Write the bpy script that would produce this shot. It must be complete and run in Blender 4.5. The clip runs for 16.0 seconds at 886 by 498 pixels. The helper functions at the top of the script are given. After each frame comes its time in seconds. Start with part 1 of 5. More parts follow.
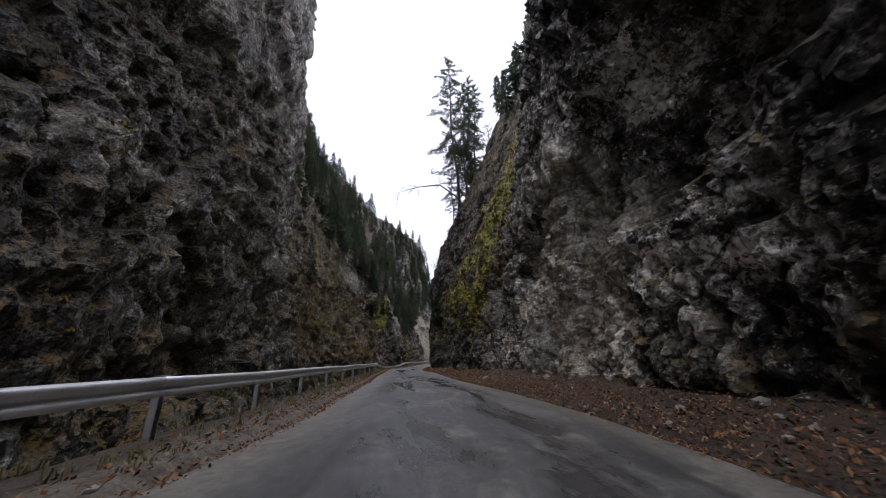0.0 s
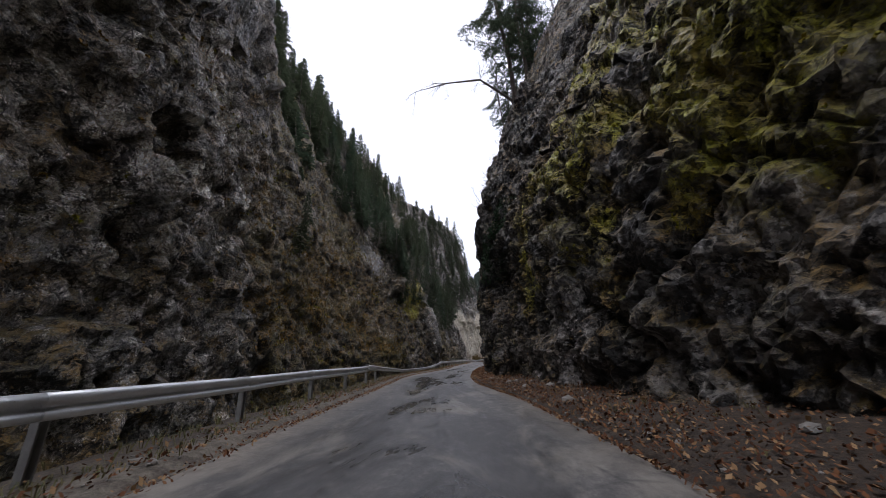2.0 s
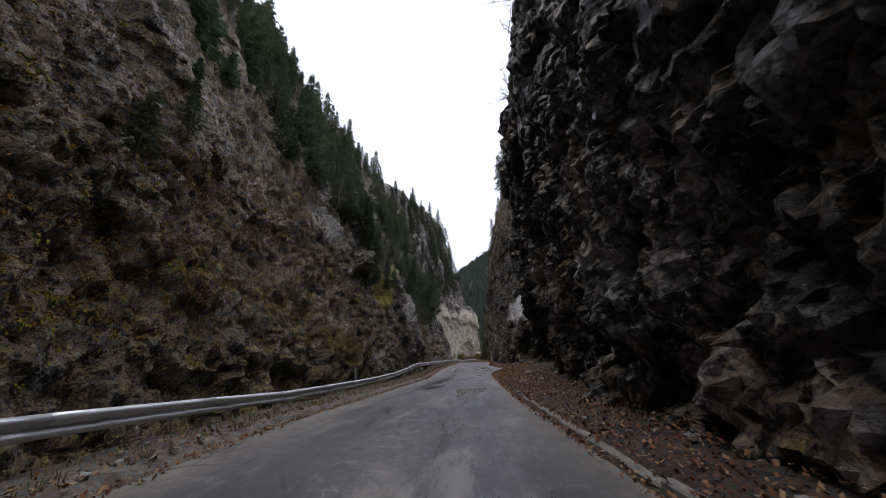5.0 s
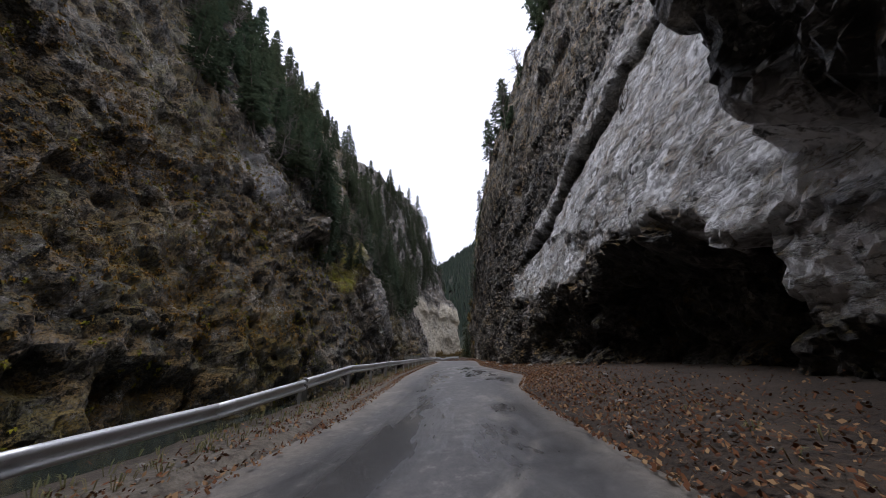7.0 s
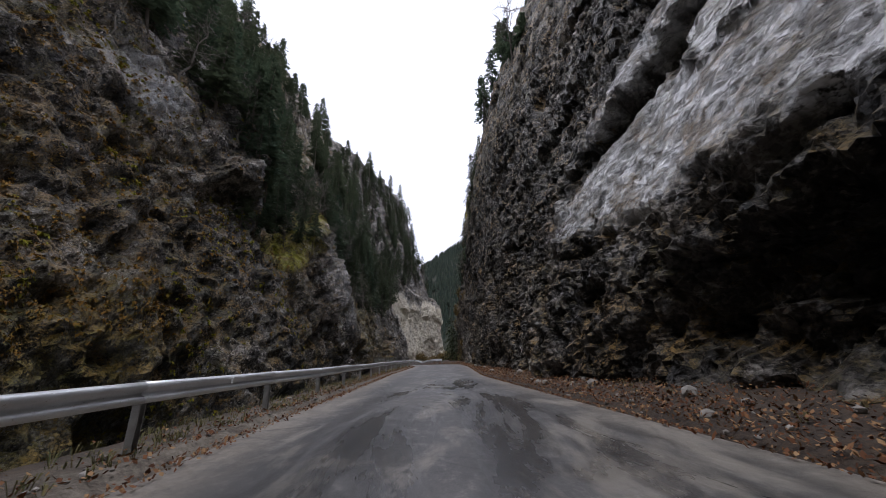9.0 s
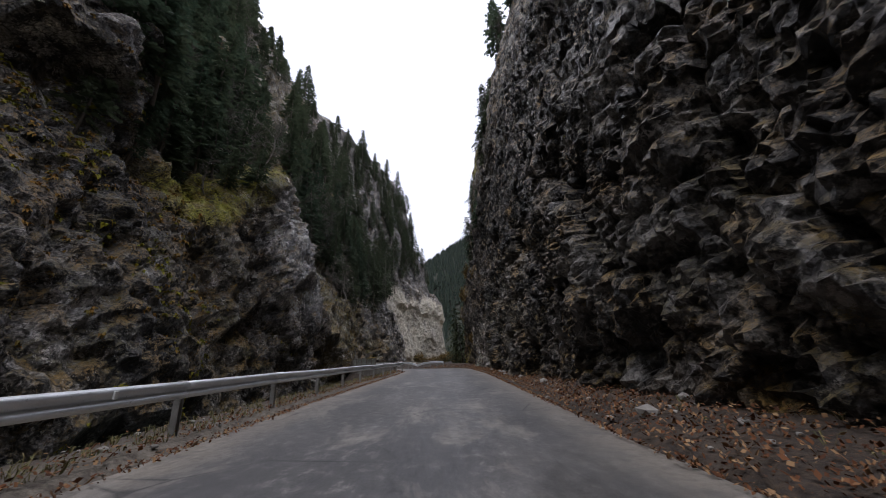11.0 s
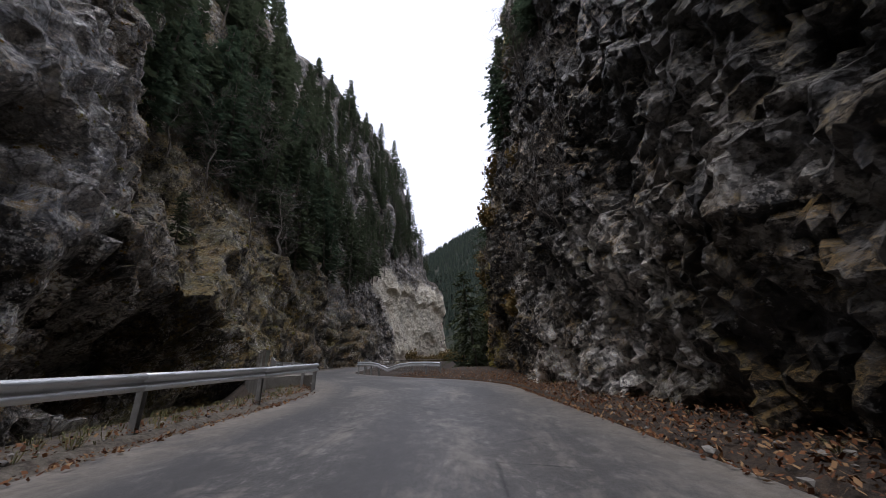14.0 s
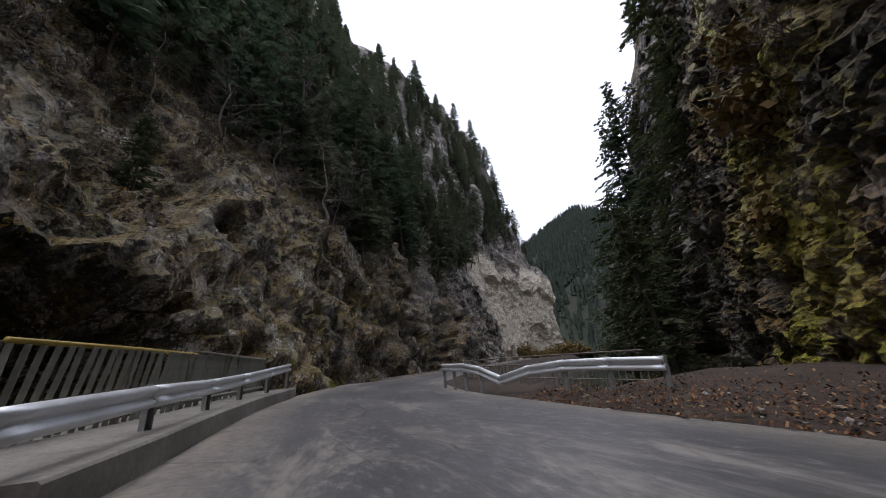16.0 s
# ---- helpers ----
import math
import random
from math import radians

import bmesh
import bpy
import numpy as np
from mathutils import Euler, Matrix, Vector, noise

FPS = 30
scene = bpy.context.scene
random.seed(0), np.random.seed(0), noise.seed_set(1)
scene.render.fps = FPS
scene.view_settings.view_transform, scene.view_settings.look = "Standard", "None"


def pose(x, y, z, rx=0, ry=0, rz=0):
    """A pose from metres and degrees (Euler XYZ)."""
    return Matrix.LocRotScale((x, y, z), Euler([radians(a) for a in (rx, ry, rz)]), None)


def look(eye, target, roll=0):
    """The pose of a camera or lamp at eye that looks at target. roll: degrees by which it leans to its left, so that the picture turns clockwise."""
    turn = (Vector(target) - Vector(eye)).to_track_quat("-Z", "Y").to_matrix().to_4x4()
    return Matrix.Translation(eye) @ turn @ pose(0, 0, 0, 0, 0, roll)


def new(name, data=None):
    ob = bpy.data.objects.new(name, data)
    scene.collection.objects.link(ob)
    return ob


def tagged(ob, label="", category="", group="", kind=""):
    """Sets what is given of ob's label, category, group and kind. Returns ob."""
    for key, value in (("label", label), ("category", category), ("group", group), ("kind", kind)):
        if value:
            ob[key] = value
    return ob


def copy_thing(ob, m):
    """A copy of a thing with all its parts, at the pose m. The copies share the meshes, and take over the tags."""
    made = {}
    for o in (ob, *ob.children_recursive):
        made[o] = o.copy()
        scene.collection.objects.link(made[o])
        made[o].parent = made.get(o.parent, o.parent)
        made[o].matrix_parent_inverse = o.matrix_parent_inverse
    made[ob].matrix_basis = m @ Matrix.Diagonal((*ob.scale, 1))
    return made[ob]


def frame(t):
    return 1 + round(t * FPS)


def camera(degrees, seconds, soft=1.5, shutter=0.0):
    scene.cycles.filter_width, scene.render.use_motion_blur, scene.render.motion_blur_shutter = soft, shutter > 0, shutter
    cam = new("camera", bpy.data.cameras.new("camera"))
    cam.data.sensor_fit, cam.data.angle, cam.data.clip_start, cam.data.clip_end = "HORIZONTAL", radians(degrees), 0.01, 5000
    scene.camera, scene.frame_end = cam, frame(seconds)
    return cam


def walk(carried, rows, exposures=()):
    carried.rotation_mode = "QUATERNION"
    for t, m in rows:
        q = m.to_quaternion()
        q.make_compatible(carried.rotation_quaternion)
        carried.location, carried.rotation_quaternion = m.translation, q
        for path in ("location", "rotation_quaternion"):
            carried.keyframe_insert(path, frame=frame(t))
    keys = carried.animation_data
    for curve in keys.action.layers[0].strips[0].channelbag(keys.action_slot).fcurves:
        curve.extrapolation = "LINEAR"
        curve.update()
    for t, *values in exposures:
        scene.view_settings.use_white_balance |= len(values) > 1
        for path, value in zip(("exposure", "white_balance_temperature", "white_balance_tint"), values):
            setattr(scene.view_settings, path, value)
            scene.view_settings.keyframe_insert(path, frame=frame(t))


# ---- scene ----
cam = camera(106.54, 16.0, 0.6, 0.04)
PATH = [
    (0.0, (0.000, 0.000, 1.237), (-0.027, 9.473, 4.440), -0.98),
    (0.5, (-0.256, 7.504, 1.219), (-0.663, 16.968, 4.422), -1.32),
    (1.0, (-0.726, 14.533, 1.243), (-1.485, 23.983, 4.424), -1.65),
    (1.5, (-1.394, 20.558, 1.279), (-2.399, 29.977, 4.487), -1.99),
    (2.0, (-2.117, 26.021, 1.273), (-3.227, 35.436, 4.455), -1.90),
    (2.5, (-2.740, 30.960, 1.241), (-3.818, 40.394, 4.379), -2.95),
    (3.0, (-3.302, 35.501, 1.231), (-4.428, 44.943, 4.327), -2.95),
    (3.5, (-3.846, 39.868, 1.241), (-4.977, 49.305, 4.350), -3.28),
    (4.0, (-4.325, 43.717, 1.248), (-5.348, 53.158, 4.382), -3.73),
    (4.2, (-4.481, 45.141, 1.273), (-5.425, 54.579, 4.440), -4.07),
    (4.5, (-4.697, 47.321, 1.257), (-5.542, 56.769, 4.425), -2.43),
    (5.0, (-4.991, 51.135, 1.250), (-5.576, 60.602, 4.417), -2.43),
    (5.5, (-5.204, 55.196, 1.250), (-5.556, 64.675, 4.417), -2.43),
    (6.0, (-5.359, 59.470, 1.249), (-5.575, 68.953, 4.416), -2.43),
    (6.3, (-5.439, 62.103, 1.251), (-5.627, 71.602, 4.370), -2.47),
    (6.5, (-5.489, 63.874, 1.260), (-5.640, 73.377, 4.371), -2.42),
    (7.0, (-5.602, 68.240, 1.246), (-5.594, 77.753, 4.329), -2.48),
    (7.5, (-5.598, 72.566, 1.261), (-5.445, 82.061, 4.396), -2.76),
    (8.0, (-5.506, 76.738, 1.261), (-5.208, 86.222, 4.418), -2.96),
    (8.5, (-5.394, 81.128, 1.244), (-5.006, 90.599, 4.428), -2.51),
    (9.0, (-5.267, 85.381, 1.227), (-4.783, 94.866, 4.359), -2.30),
    (9.2, (-5.178, 87.065, 1.235), (-4.662, 96.546, 4.372), -2.64),
    (9.5, (-5.060, 89.616, 1.249), (-4.519, 99.086, 4.416), -2.43),
    (10.0, (-4.906, 94.003, 1.250), (-4.498, 103.479, 4.417), -2.43),
    (10.5, (-4.769, 98.651, 1.250), (-4.395, 108.129, 4.417), -2.43),
    (11.0, (-4.600, 103.615, 1.253), (-4.160, 113.090, 4.420), -2.43),
    (11.3, (-4.467, 106.735, 1.262), (-3.951, 116.195, 4.461), -2.73),
    (11.5, (-4.368, 108.854, 1.256), (-3.865, 118.310, 4.471), -2.59),
    (12.0, (-4.083, 114.220, 1.217), (-3.611, 123.677, 4.433), -2.03),
    (12.5, (-3.822, 119.060, 1.245), (-3.358, 128.518, 4.461), -1.92),
    (13.0, (-3.630, 123.436, 1.267), (-3.156, 132.907, 4.441), -1.91),
    (13.5, (-3.469, 127.705, 1.266), (-3.043, 137.202, 4.370), -1.78),
    (14.0, (-3.383, 131.641, 1.236), (-3.017, 141.127, 4.379), -1.26),
    (14.5, (-3.464, 135.624, 1.237), (-3.479, 145.084, 4.477), -1.73),
    (15.0, (-3.817, 139.492, 1.216), (-4.430, 148.931, 4.462), -2.27),
    (15.5, (-4.376, 143.236, 1.241), (-5.845, 152.589, 4.462), -2.70),
    (16.0, (-5.340, 147.061, 1.253), (-7.731, 156.230, 4.448), -4.25),
]
walk(cam, [(t, look(eye, target, roll)) for t, eye, target, roll in PATH], [(t, stops, 5980, 16.2) for t, stops in ((0.0, 0.2), (0.5, 0.28), (9.0, 0.28), (11.5, 0.2), (13.5, 0.2), (14.5, 0.26), (16.0, 0.26))])

# ---------------------------------------------------------------- sky and light
world = bpy.data.worlds.new("overcast_sky")
scene.world = world
world.use_nodes = True
wn, wl = world.node_tree.nodes, world.node_tree.links
wn.clear()
sky = wn.new("ShaderNodeTexSky")
sky.sky_type = 'NISHITA'
sky.sun_disc = False
sky.sun_elevation = radians(75)
sky.sun_rotation = radians(241)
sky.air_density, sky.dust_density, sky.ozone_density = 1.0, 6.0, 1.0
haze = wn.new("ShaderNodeMix")
haze.data_type = 'RGBA'
haze.inputs[0].default_value = 0.86
haze.inputs[7].default_value = (9.8, 9.9, 10.5, 1)
bg = wn.new("ShaderNodeBackground")
bg.inputs["Strength"].default_value = 0.115
wo = wn.new("ShaderNodeOutputWorld")
wl.new(sky.outputs[0], haze.inputs[6])
wl.new(haze.outputs[2], bg.inputs["Color"])
wl.new(bg.outputs[0], wo.inputs["Surface"])

sun = new("sun", bpy.data.lights.new("sun", 'SUN'))
sun.data.energy = 1.3
sun.data.angle = radians(40)
sun.data.color = (1.0, 0.97, 0.93)
sun.matrix_world = look((0, 0, 60), (9, 5, 22))

rng = np.random.default_rng(7)


# ---------------------------------------------------------------- noise on arrays
def _cell(ix, iy, iz):
    return (ix.astype(np.int64) * 374761393 + iy.astype(np.int64) * 668265263 + iz.astype(np.int64) * 2147483647).astype(np.uint32)


def _stir(cell, seed):
    h = cell + np.uint32((seed * 974634777) & 0xFFFFFFFF)
    h = (h ^ (h >> np.uint32(13))) * np.uint32(1274126177)
    h = (h ^ (h >> np.uint32(16))) * np.uint32(2246822519)
    return h ^ (h >> np.uint32(15))


def _hash(ix, iy, iz, seed):
    return _stir(_cell(ix, iy, iz), seed)


def rnd(ix, iy, iz, seed):
    return (_hash(ix, iy, iz, seed) & 0xFFFFFF) / 0xFFFFFF


def pnoise(p, seed=0):
    """Gradient noise at points (n, 3), about -1 to 1."""
    b = np.floor(p).astype(np.int64)
    f = p - b
    u = f * f * f * (f * (f * 6 - 15) + 10)
    out = np.zeros(len(p))
    for dx in (0, 1):
        for dy in (0, 1):
            for dz in (0, 1):
                h = _hash(b[:, 0] + dx, b[:, 1] + dy, b[:, 2] + dz, seed)
                g = ((h & 1023) / 511.5 - 1) * (f[:, 0] - dx) + (((h >> 10) & 1023) / 511.5 - 1) * (f[:, 1] - dy) + (((h >> 20) & 1023) / 511.5 - 1) * (f[:, 2] - dz)
                w = (u[:, 0] if dx else 1 - u[:, 0]) * (u[:, 1] if dy else 1 - u[:, 1]) * (u[:, 2] if dz else 1 - u[:, 2])
                out += g * w
    return out * 1.3


def fbm(p, octaves=4, seed=0, gain=0.5):
    out, a = np.zeros(len(p)), 1.0
    for o in range(octaves):
        out += a * pnoise(p * 2.03 ** o + 17.3 * o, seed + o)
        a *= gain
    return out


def ridged(p, octaves=4, seed=0, gain=0.5):
    out, a = np.zeros(len(p)), 1.0
    for o in range(octaves):
        out += a * (1 - 2 * np.abs(pnoise(p * 2.07 ** o + 9.1 * o, seed + o)))
        a *= gain
    return out


def facets(p, seed, tilt=0.8):
    """Blocks of a cracked rock: every cell has its own height and tilt. Also the distance to the crack."""
    b = np.floor(p).astype(np.int64)
    best = np.full(len(p), 9.0)
    second = np.full(len(p), 9.0)
    value = np.zeros(len(p))
    for dx in (-1, 0, 1):
        for dy in (-1, 0, 1):
            for dz in (-1, 0, 1):
                c = b + (dx, dy, dz)
                cell = _cell(c[:, 0], c[:, 1], c[:, 2])
                h = [(_stir(cell, seed + k) & 0xFFFFFF) / 0xFFFFFF for k in range(7)]
                o = p - c - np.stack(h[:3], 1)
                d = np.sqrt((o * o).sum(1))
                v = (h[3] - 0.5) + tilt * ((h[4] - 0.5) * o[:, 0] + (h[5] - 0.5) * o[:, 1] + (h[6] - 0.5) * o[:, 2]) * 2
                near = d < best
                second = np.where(near, best, np.minimum(second, d))
                value = np.where(near, v, value)
                best = np.where(near, d, best)
    return value, second - best


def smooth(a, n, axis):
    k = np.hanning(2 * n + 3)[1:-1]
    k /= k.sum()
    pad = [(0, 0)] * a.ndim
    pad[axis] = (n, n)
    a = np.pad(a, pad, mode="edge")
    return np.apply_along_axis(lambda v: np.convolve(v, k, "valid"), axis, a)


# ---------------------------------------------------------------- mesh helpers
def mesh_of(name, verts, faces, mats, mat_index=None, shade=True):
    me = bpy.data.meshes.new(name)
    me.from_pydata(verts.tolist() if isinstance(verts, np.ndarray) else verts, [], faces.tolist() if isinstance(faces, np.ndarray) else faces)
    for m in mats if isinstance(mats, (list, tuple)) else [mats]:
        me.materials.append(m)
    if mat_index is not None:
        me.polygons.foreach_set("material_index", np.asarray(mat_index, dtype=np.int32))
    me.polygons.foreach_set("use_smooth", np.full(len(me.polygons), shade))
    me.update()
    return me


def part(name, bm, material, parent, label=""):
    if isinstance(bm, bmesh.types.BMesh):
        me = bpy.data.meshes.new(name)
        bm.to_mesh(me)
        bm.free()
        me.materials.append(material)
    else:
        me = bm
    ob = new(name, me)
    ob.parent = parent
    return tagged(ob, label)


def grid_faces(ny, nz, flip=False):
    i = np.arange(ny - 1)[:, None] * nz + np.arange(nz - 1)[None]
    i = i.ravel()
    f = np.stack([i, i + nz, i + nz + 1, i + 1], 1)
    return f[:, ::-1] if flip else f


def box(bm, size, m=None, bevel=0.0):
    r = bmesh.ops.create_cube(bm, size=1.0, matrix=(m or Matrix()) @ Matrix.Diagonal((*size, 1)))
    if bevel:
        es = list({e for v in r["verts"] for e in v.link_edges})
        bmesh.ops.bevel(bm, geom=es, offset=bevel, segments=1, affect='EDGES')
    return r


def tube(points, radii, sides=6):
    """Vertices and faces of a round limb along points."""
    pts = [Vector(p) for p in points]
    vs, fs = [], []
    for i, p in enumerate(pts):
        d = (pts[min(i + 1, len(pts) - 1)] - pts[max(i - 1, 0)])
        d = d.normalized() if d.length > 1e-6 else Vector((0, 0, 1))
        s = d.cross(Vector((0.31, 0.87, 0.2)))
        s = s.normalized() if s.length > 1e-3 else Vector((1, 0, 0))
        u = d.cross(s)
        for k in range(sides):
            a = 2 * math.pi * k / sides
            vs.append(tuple(p + (s * math.cos(a) + u * math.sin(a)) * radii[i]))
    for i in range(len(pts) - 1):
        for k in range(sides):
            a, b = i * sides + k, i * sides + (k + 1) % sides
            fs.append((a, b, b + sides, a + sides))
    fs.append(tuple(range(sides))[::-1])
    fs.append(tuple((len(pts) - 1) * sides + k for k in range(sides)))
    return vs, fs


class Soup:
    """Collects loose pieces into one mesh."""

    def __init__(self):
        self.v, self.f, self.m = [], [], []

    def add(self, vs, fs, mat=0):
        n = len(self.v)
        self.v.extend(vs)
        self.f.extend(tuple(i + n for i in f) for f in fs)
        self.m.extend([mat] * len(fs))

    def mesh(self, name, mats, shade=True):
        return mesh_of(name, self.v, self.f, mats, self.m, shade)


# ---------------------------------------------------------------- materials
class Nodes:
    def __init__(self, name):
        self.mat = bpy.data.materials.new(name)
        self.mat.use_nodes = True
        self.n, self.l = self.mat.node_tree.nodes, self.mat.node_tree.links
        self.bsdf = self.n["Principled BSDF"]
        tc = self.n.new("ShaderNodeTexCoord")
        self.obj = tc.outputs["Object"]

    def put(self, value, socket):
        if isinstance(value, bpy.types.NodeSocket):
            self.l.new(value, socket)
        elif isinstance(value, tuple) and len(value) == 3 and socket.type == 'RGBA':
            socket.default_value = (*value, 1)
        else:
            socket.default_value = value

    def noise(self, scale, detail=4.0, rough=0.55, vector=None, distort=0.0, stretch=None):
        v = vector or self.obj
        if stretch:
            mp = self.n.new("ShaderNodeMapping")
            mp.inputs["Scale"].default_value = stretch
            self.l.new(v, mp.inputs[0])
            v = mp.outputs[0]
        t = self.n.new("ShaderNodeTexNoise")
        t.inputs["Scale"].default_value, t.inputs["Detail"].default_value = scale, detail
        t.inputs["Roughness"].default_value, t.inputs["Distortion"].default_value = rough, distort
        self.l.new(v, t.inputs["Vector"])
        return t.outputs[0]

    def voronoi(self, scale, feature='DISTANCE_TO_EDGE', vector=None):
        t = self.n.new("ShaderNodeTexVoronoi")
        t.feature = feature
        t.inputs["Scale"].default_value = scale
        self.l.new(vector or self.obj, t.inputs["Vector"])
        return t.outputs[0]

    def facet(self, scale, vector, tilt=1.0, step=0.3):
        """Flat broken faces: a height in metres and a random value for each face."""
        t = self.n.new("ShaderNodeTexVoronoi")
        t.inputs["Scale"].default_value = scale
        self.l.new(vector, t.inputs["Vector"])
        away = self.n.new("ShaderNodeVectorMath")
        away.operation = 'SUBTRACT'
        self.l.new(vector, away.inputs[0])
        self.l.new(t.outputs["Position"], away.inputs[1])
        lean = self.n.new("ShaderNodeVectorMath")
        lean.operation = 'MULTIPLY_ADD'
        self.l.new(t.outputs["Color"], lean.inputs[0])
        lean.inputs[1].default_value = (2 * tilt,) * 3
        lean.inputs[2].default_value = (-tilt,) * 3
        dot = self.n.new("ShaderNodeVectorMath")
        dot.operation = 'DOT_PRODUCT'
        self.l.new(away.outputs[0], dot.inputs[0])
        self.l.new(lean.outputs[0], dot.inputs[1])
        sep = self.n.new("ShaderNodeSeparateColor")
        self.l.new(t.outputs["Color"], sep.inputs[0])
        return self.math('ADD', dot.outputs["Value"], self.math('MULTIPLY', sep.outputs[1], step / scale)), sep.outputs[0]

    def upward(self, normal):
        t = self.n.new("ShaderNodeSeparateXYZ")
        self.l.new(normal, t.inputs[0])
        return t.outputs[2]

    def ramp(self, fac, *stops):
        r = self.n.new("ShaderNodeValToRGB")
        e = r.color_ramp.elements
        while len(e) < len(stops):
            e.new(0.5)
        for s, (p, c) in zip(e, stops):
            s.position = p
            s.color = (c, c, c, 1) if isinstance(c, (int, float)) else (*c, 1)
        self.l.new(fac, r.inputs[0])
        return r.outputs[0]

    def mix(self, fac, a, b, mode='MIX'):
        m = self.n.new("ShaderNodeMix")
        m.data_type, m.blend_type = 'RGBA', mode
        self.put(fac, m.inputs[0])
        self.put(a, m.inputs[6])
        self.put(b, m.inputs[7])
        return m.outputs[2]

    def math(self, op, a, b=0.5, clamp=False):
        m = self.n.new("ShaderNodeMath")
        m.operation, m.use_clamp = op, clamp
        self.put(a, m.inputs[0])
        self.put(b, m.inputs[1])
        return m.outputs[0]

    def attr(self, name):
        a = self.n.new("ShaderNodeAttribute")
        a.attribute_name = name
        return a.outputs["Fac"]

    def island(self):
        return self.n.new("ShaderNodeNewGeometry").outputs["Random Per Island"]

    def object_random(self):
        return self.n.new("ShaderNodeObjectInfo").outputs["Random"]

    def bump(self, height, strength=0.5, distance=0.1, normal=None):
        b = self.n.new("ShaderNodeBump")
        b.inputs["Strength"].default_value, b.inputs["Distance"].default_value = strength, distance
        self.l.new(height, b.inputs["Height"])
        if normal:
            self.l.new(normal, b.inputs["Normal"])
        return b.outputs[0]

    def done(self, color, rough=0.8, normal=None, metal=0.0, spec=None):
        self.put(color, self.bsdf.inputs["Base Color"])
        self.put(rough, self.bsdf.inputs["Roughness"])
        self.put(metal, self.bsdf.inputs["Metallic"])
        if spec is not None:
            self.put(spec, self.bsdf.inputs["Specular IOR Level"])
        if normal:
            self.l.new(normal, self.bsdf.inputs["Normal"])
        return self.mat


def rock_material():
    k = Nodes("limestone")
    big = k.noise(0.12, 5, 0.6, distort=0.6)
    grain = k.noise(2.6, 9, 0.7)
    fine = k.noise(9.0, 7, 0.7)
    streak = k.noise(0.55, 5, 0.6, stretch=(1, 1, 0.22))
    # dark weathered skin
    skin = k.ramp(grain, (0.38, (0.008, 0.007, 0.007)), (0.53, (0.05, 0.045, 0.041)), (0.68, (0.13, 0.12, 0.11)))
    # pale broken faces and flecks where the skin has come off
    cover = k.math('MULTIPLY', k.math('SUBTRACT', k.noise(0.42, 6, 0.66, distort=0.5), 0.5), 0.75)
    chipped = k.math('ADD', k.noise(2.0, 10, 0.76, stretch=(1, 1, 0.8)), cover)
    fleck = k.ramp(chipped, (0.47, 0.0), (0.53, 1.0))
    spark = k.ramp(k.math('ADD', k.noise(7.0, 6, 0.7), cover), (0.53, 0.0), (0.58, 1.0))
    fleckcol = k.mix(k.ramp(big, (0.38, 0.0), (0.62, 0.9)), (0.45, 0.405, 0.345), (0.43, 0.415, 0.40))
    fleckcol = k.mix(k.ramp(fine, (0.38, 0.75), (0.58, 0.0)), fleckcol, (0.10, 0.09, 0.078))
    col = k.mix(fleck, skin, fleckcol)
    col = k.mix(k.math('MULTIPLY', spark, 0.85), col, (0.72, 0.68, 0.62))
    col = k.mix(k.ramp(streak, (0.54, 0.0), (0.66, 0.7)), col, (0.035, 0.032, 0.03))
    ochre = k.noise(0.35, 5, 0.65, distort=0.8)
    col = k.mix(k.math('MULTIPLY', k.ramp(ochre, (0.55, 0.0), (0.70, 0.5)), k.ramp(grain, (0.42, 0.3), (0.55, 1.0))), col, (0.26, 0.18, 0.085))
    red = k.noise(0.27, 5, 0.65, distort=0.5)
    col = k.mix(k.ramp(red, (0.60, 0.0), (0.72, 0.35)), col, (0.15, 0.075, 0.045))
    # large patches of lighter and darker stone, with the road cliff's painted shade
    tone = k.ramp(k.noise(0.17, 5, 0.65, distort=0.4), (0.36, 0.24), (0.5, 0.62), (0.64, 1.4))
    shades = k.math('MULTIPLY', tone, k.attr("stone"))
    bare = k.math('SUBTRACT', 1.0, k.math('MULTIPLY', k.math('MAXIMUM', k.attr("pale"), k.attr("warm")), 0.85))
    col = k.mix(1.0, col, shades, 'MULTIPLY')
    speck = k.math('ADD', k.math('MULTIPLY', grain, 0.6), k.math('MULTIPLY', fine, 0.4))
    pale = k.math('MULTIPLY', k.attr("pale"), k.ramp(k.noise(1.6, 7, 0.75), (0.39, 0.05), (0.44, 1.0)))
    palecol = k.ramp(speck, (0.34, (0.22, 0.22, 0.23)), (0.40, (0.78, 0.785, 0.80)), (0.47, (0.90, 0.91, 0.93)))
    lie = k.n.new("ShaderNodeMapping")
    lie.inputs["Rotation"].default_value = (radians(38), 0, 0)
    lie.inputs["Scale"].default_value = (1, 0.55, 1.7)
    k.l.new(k.obj, lie.inputs[0])
    flake = k.math('ABSOLUTE', k.math('SUBTRACT', k.noise(1.1, 7, 0.62, vector=lie.outputs[0]), 0.5))
    palecol = k.mix(k.ramp(flake, (0.0, 0.9), (0.011, 0.0)), palecol, (0.05, 0.05, 0.055))
    palecol = k.mix(k.ramp(k.noise(0.5, 6, 0.7), (0.62, 0.0), (0.72, 0.7)), palecol, (0.26, 0.24, 0.22))
    col = k.mix(pale, col, palecol)
    warm = k.math('MULTIPLY', k.attr("warm"), k.ramp(k.noise(0.2, 5, 0.6, stretch=(1, 1, 0.5)), (0.30, 0.6), (0.5, 1.0)))
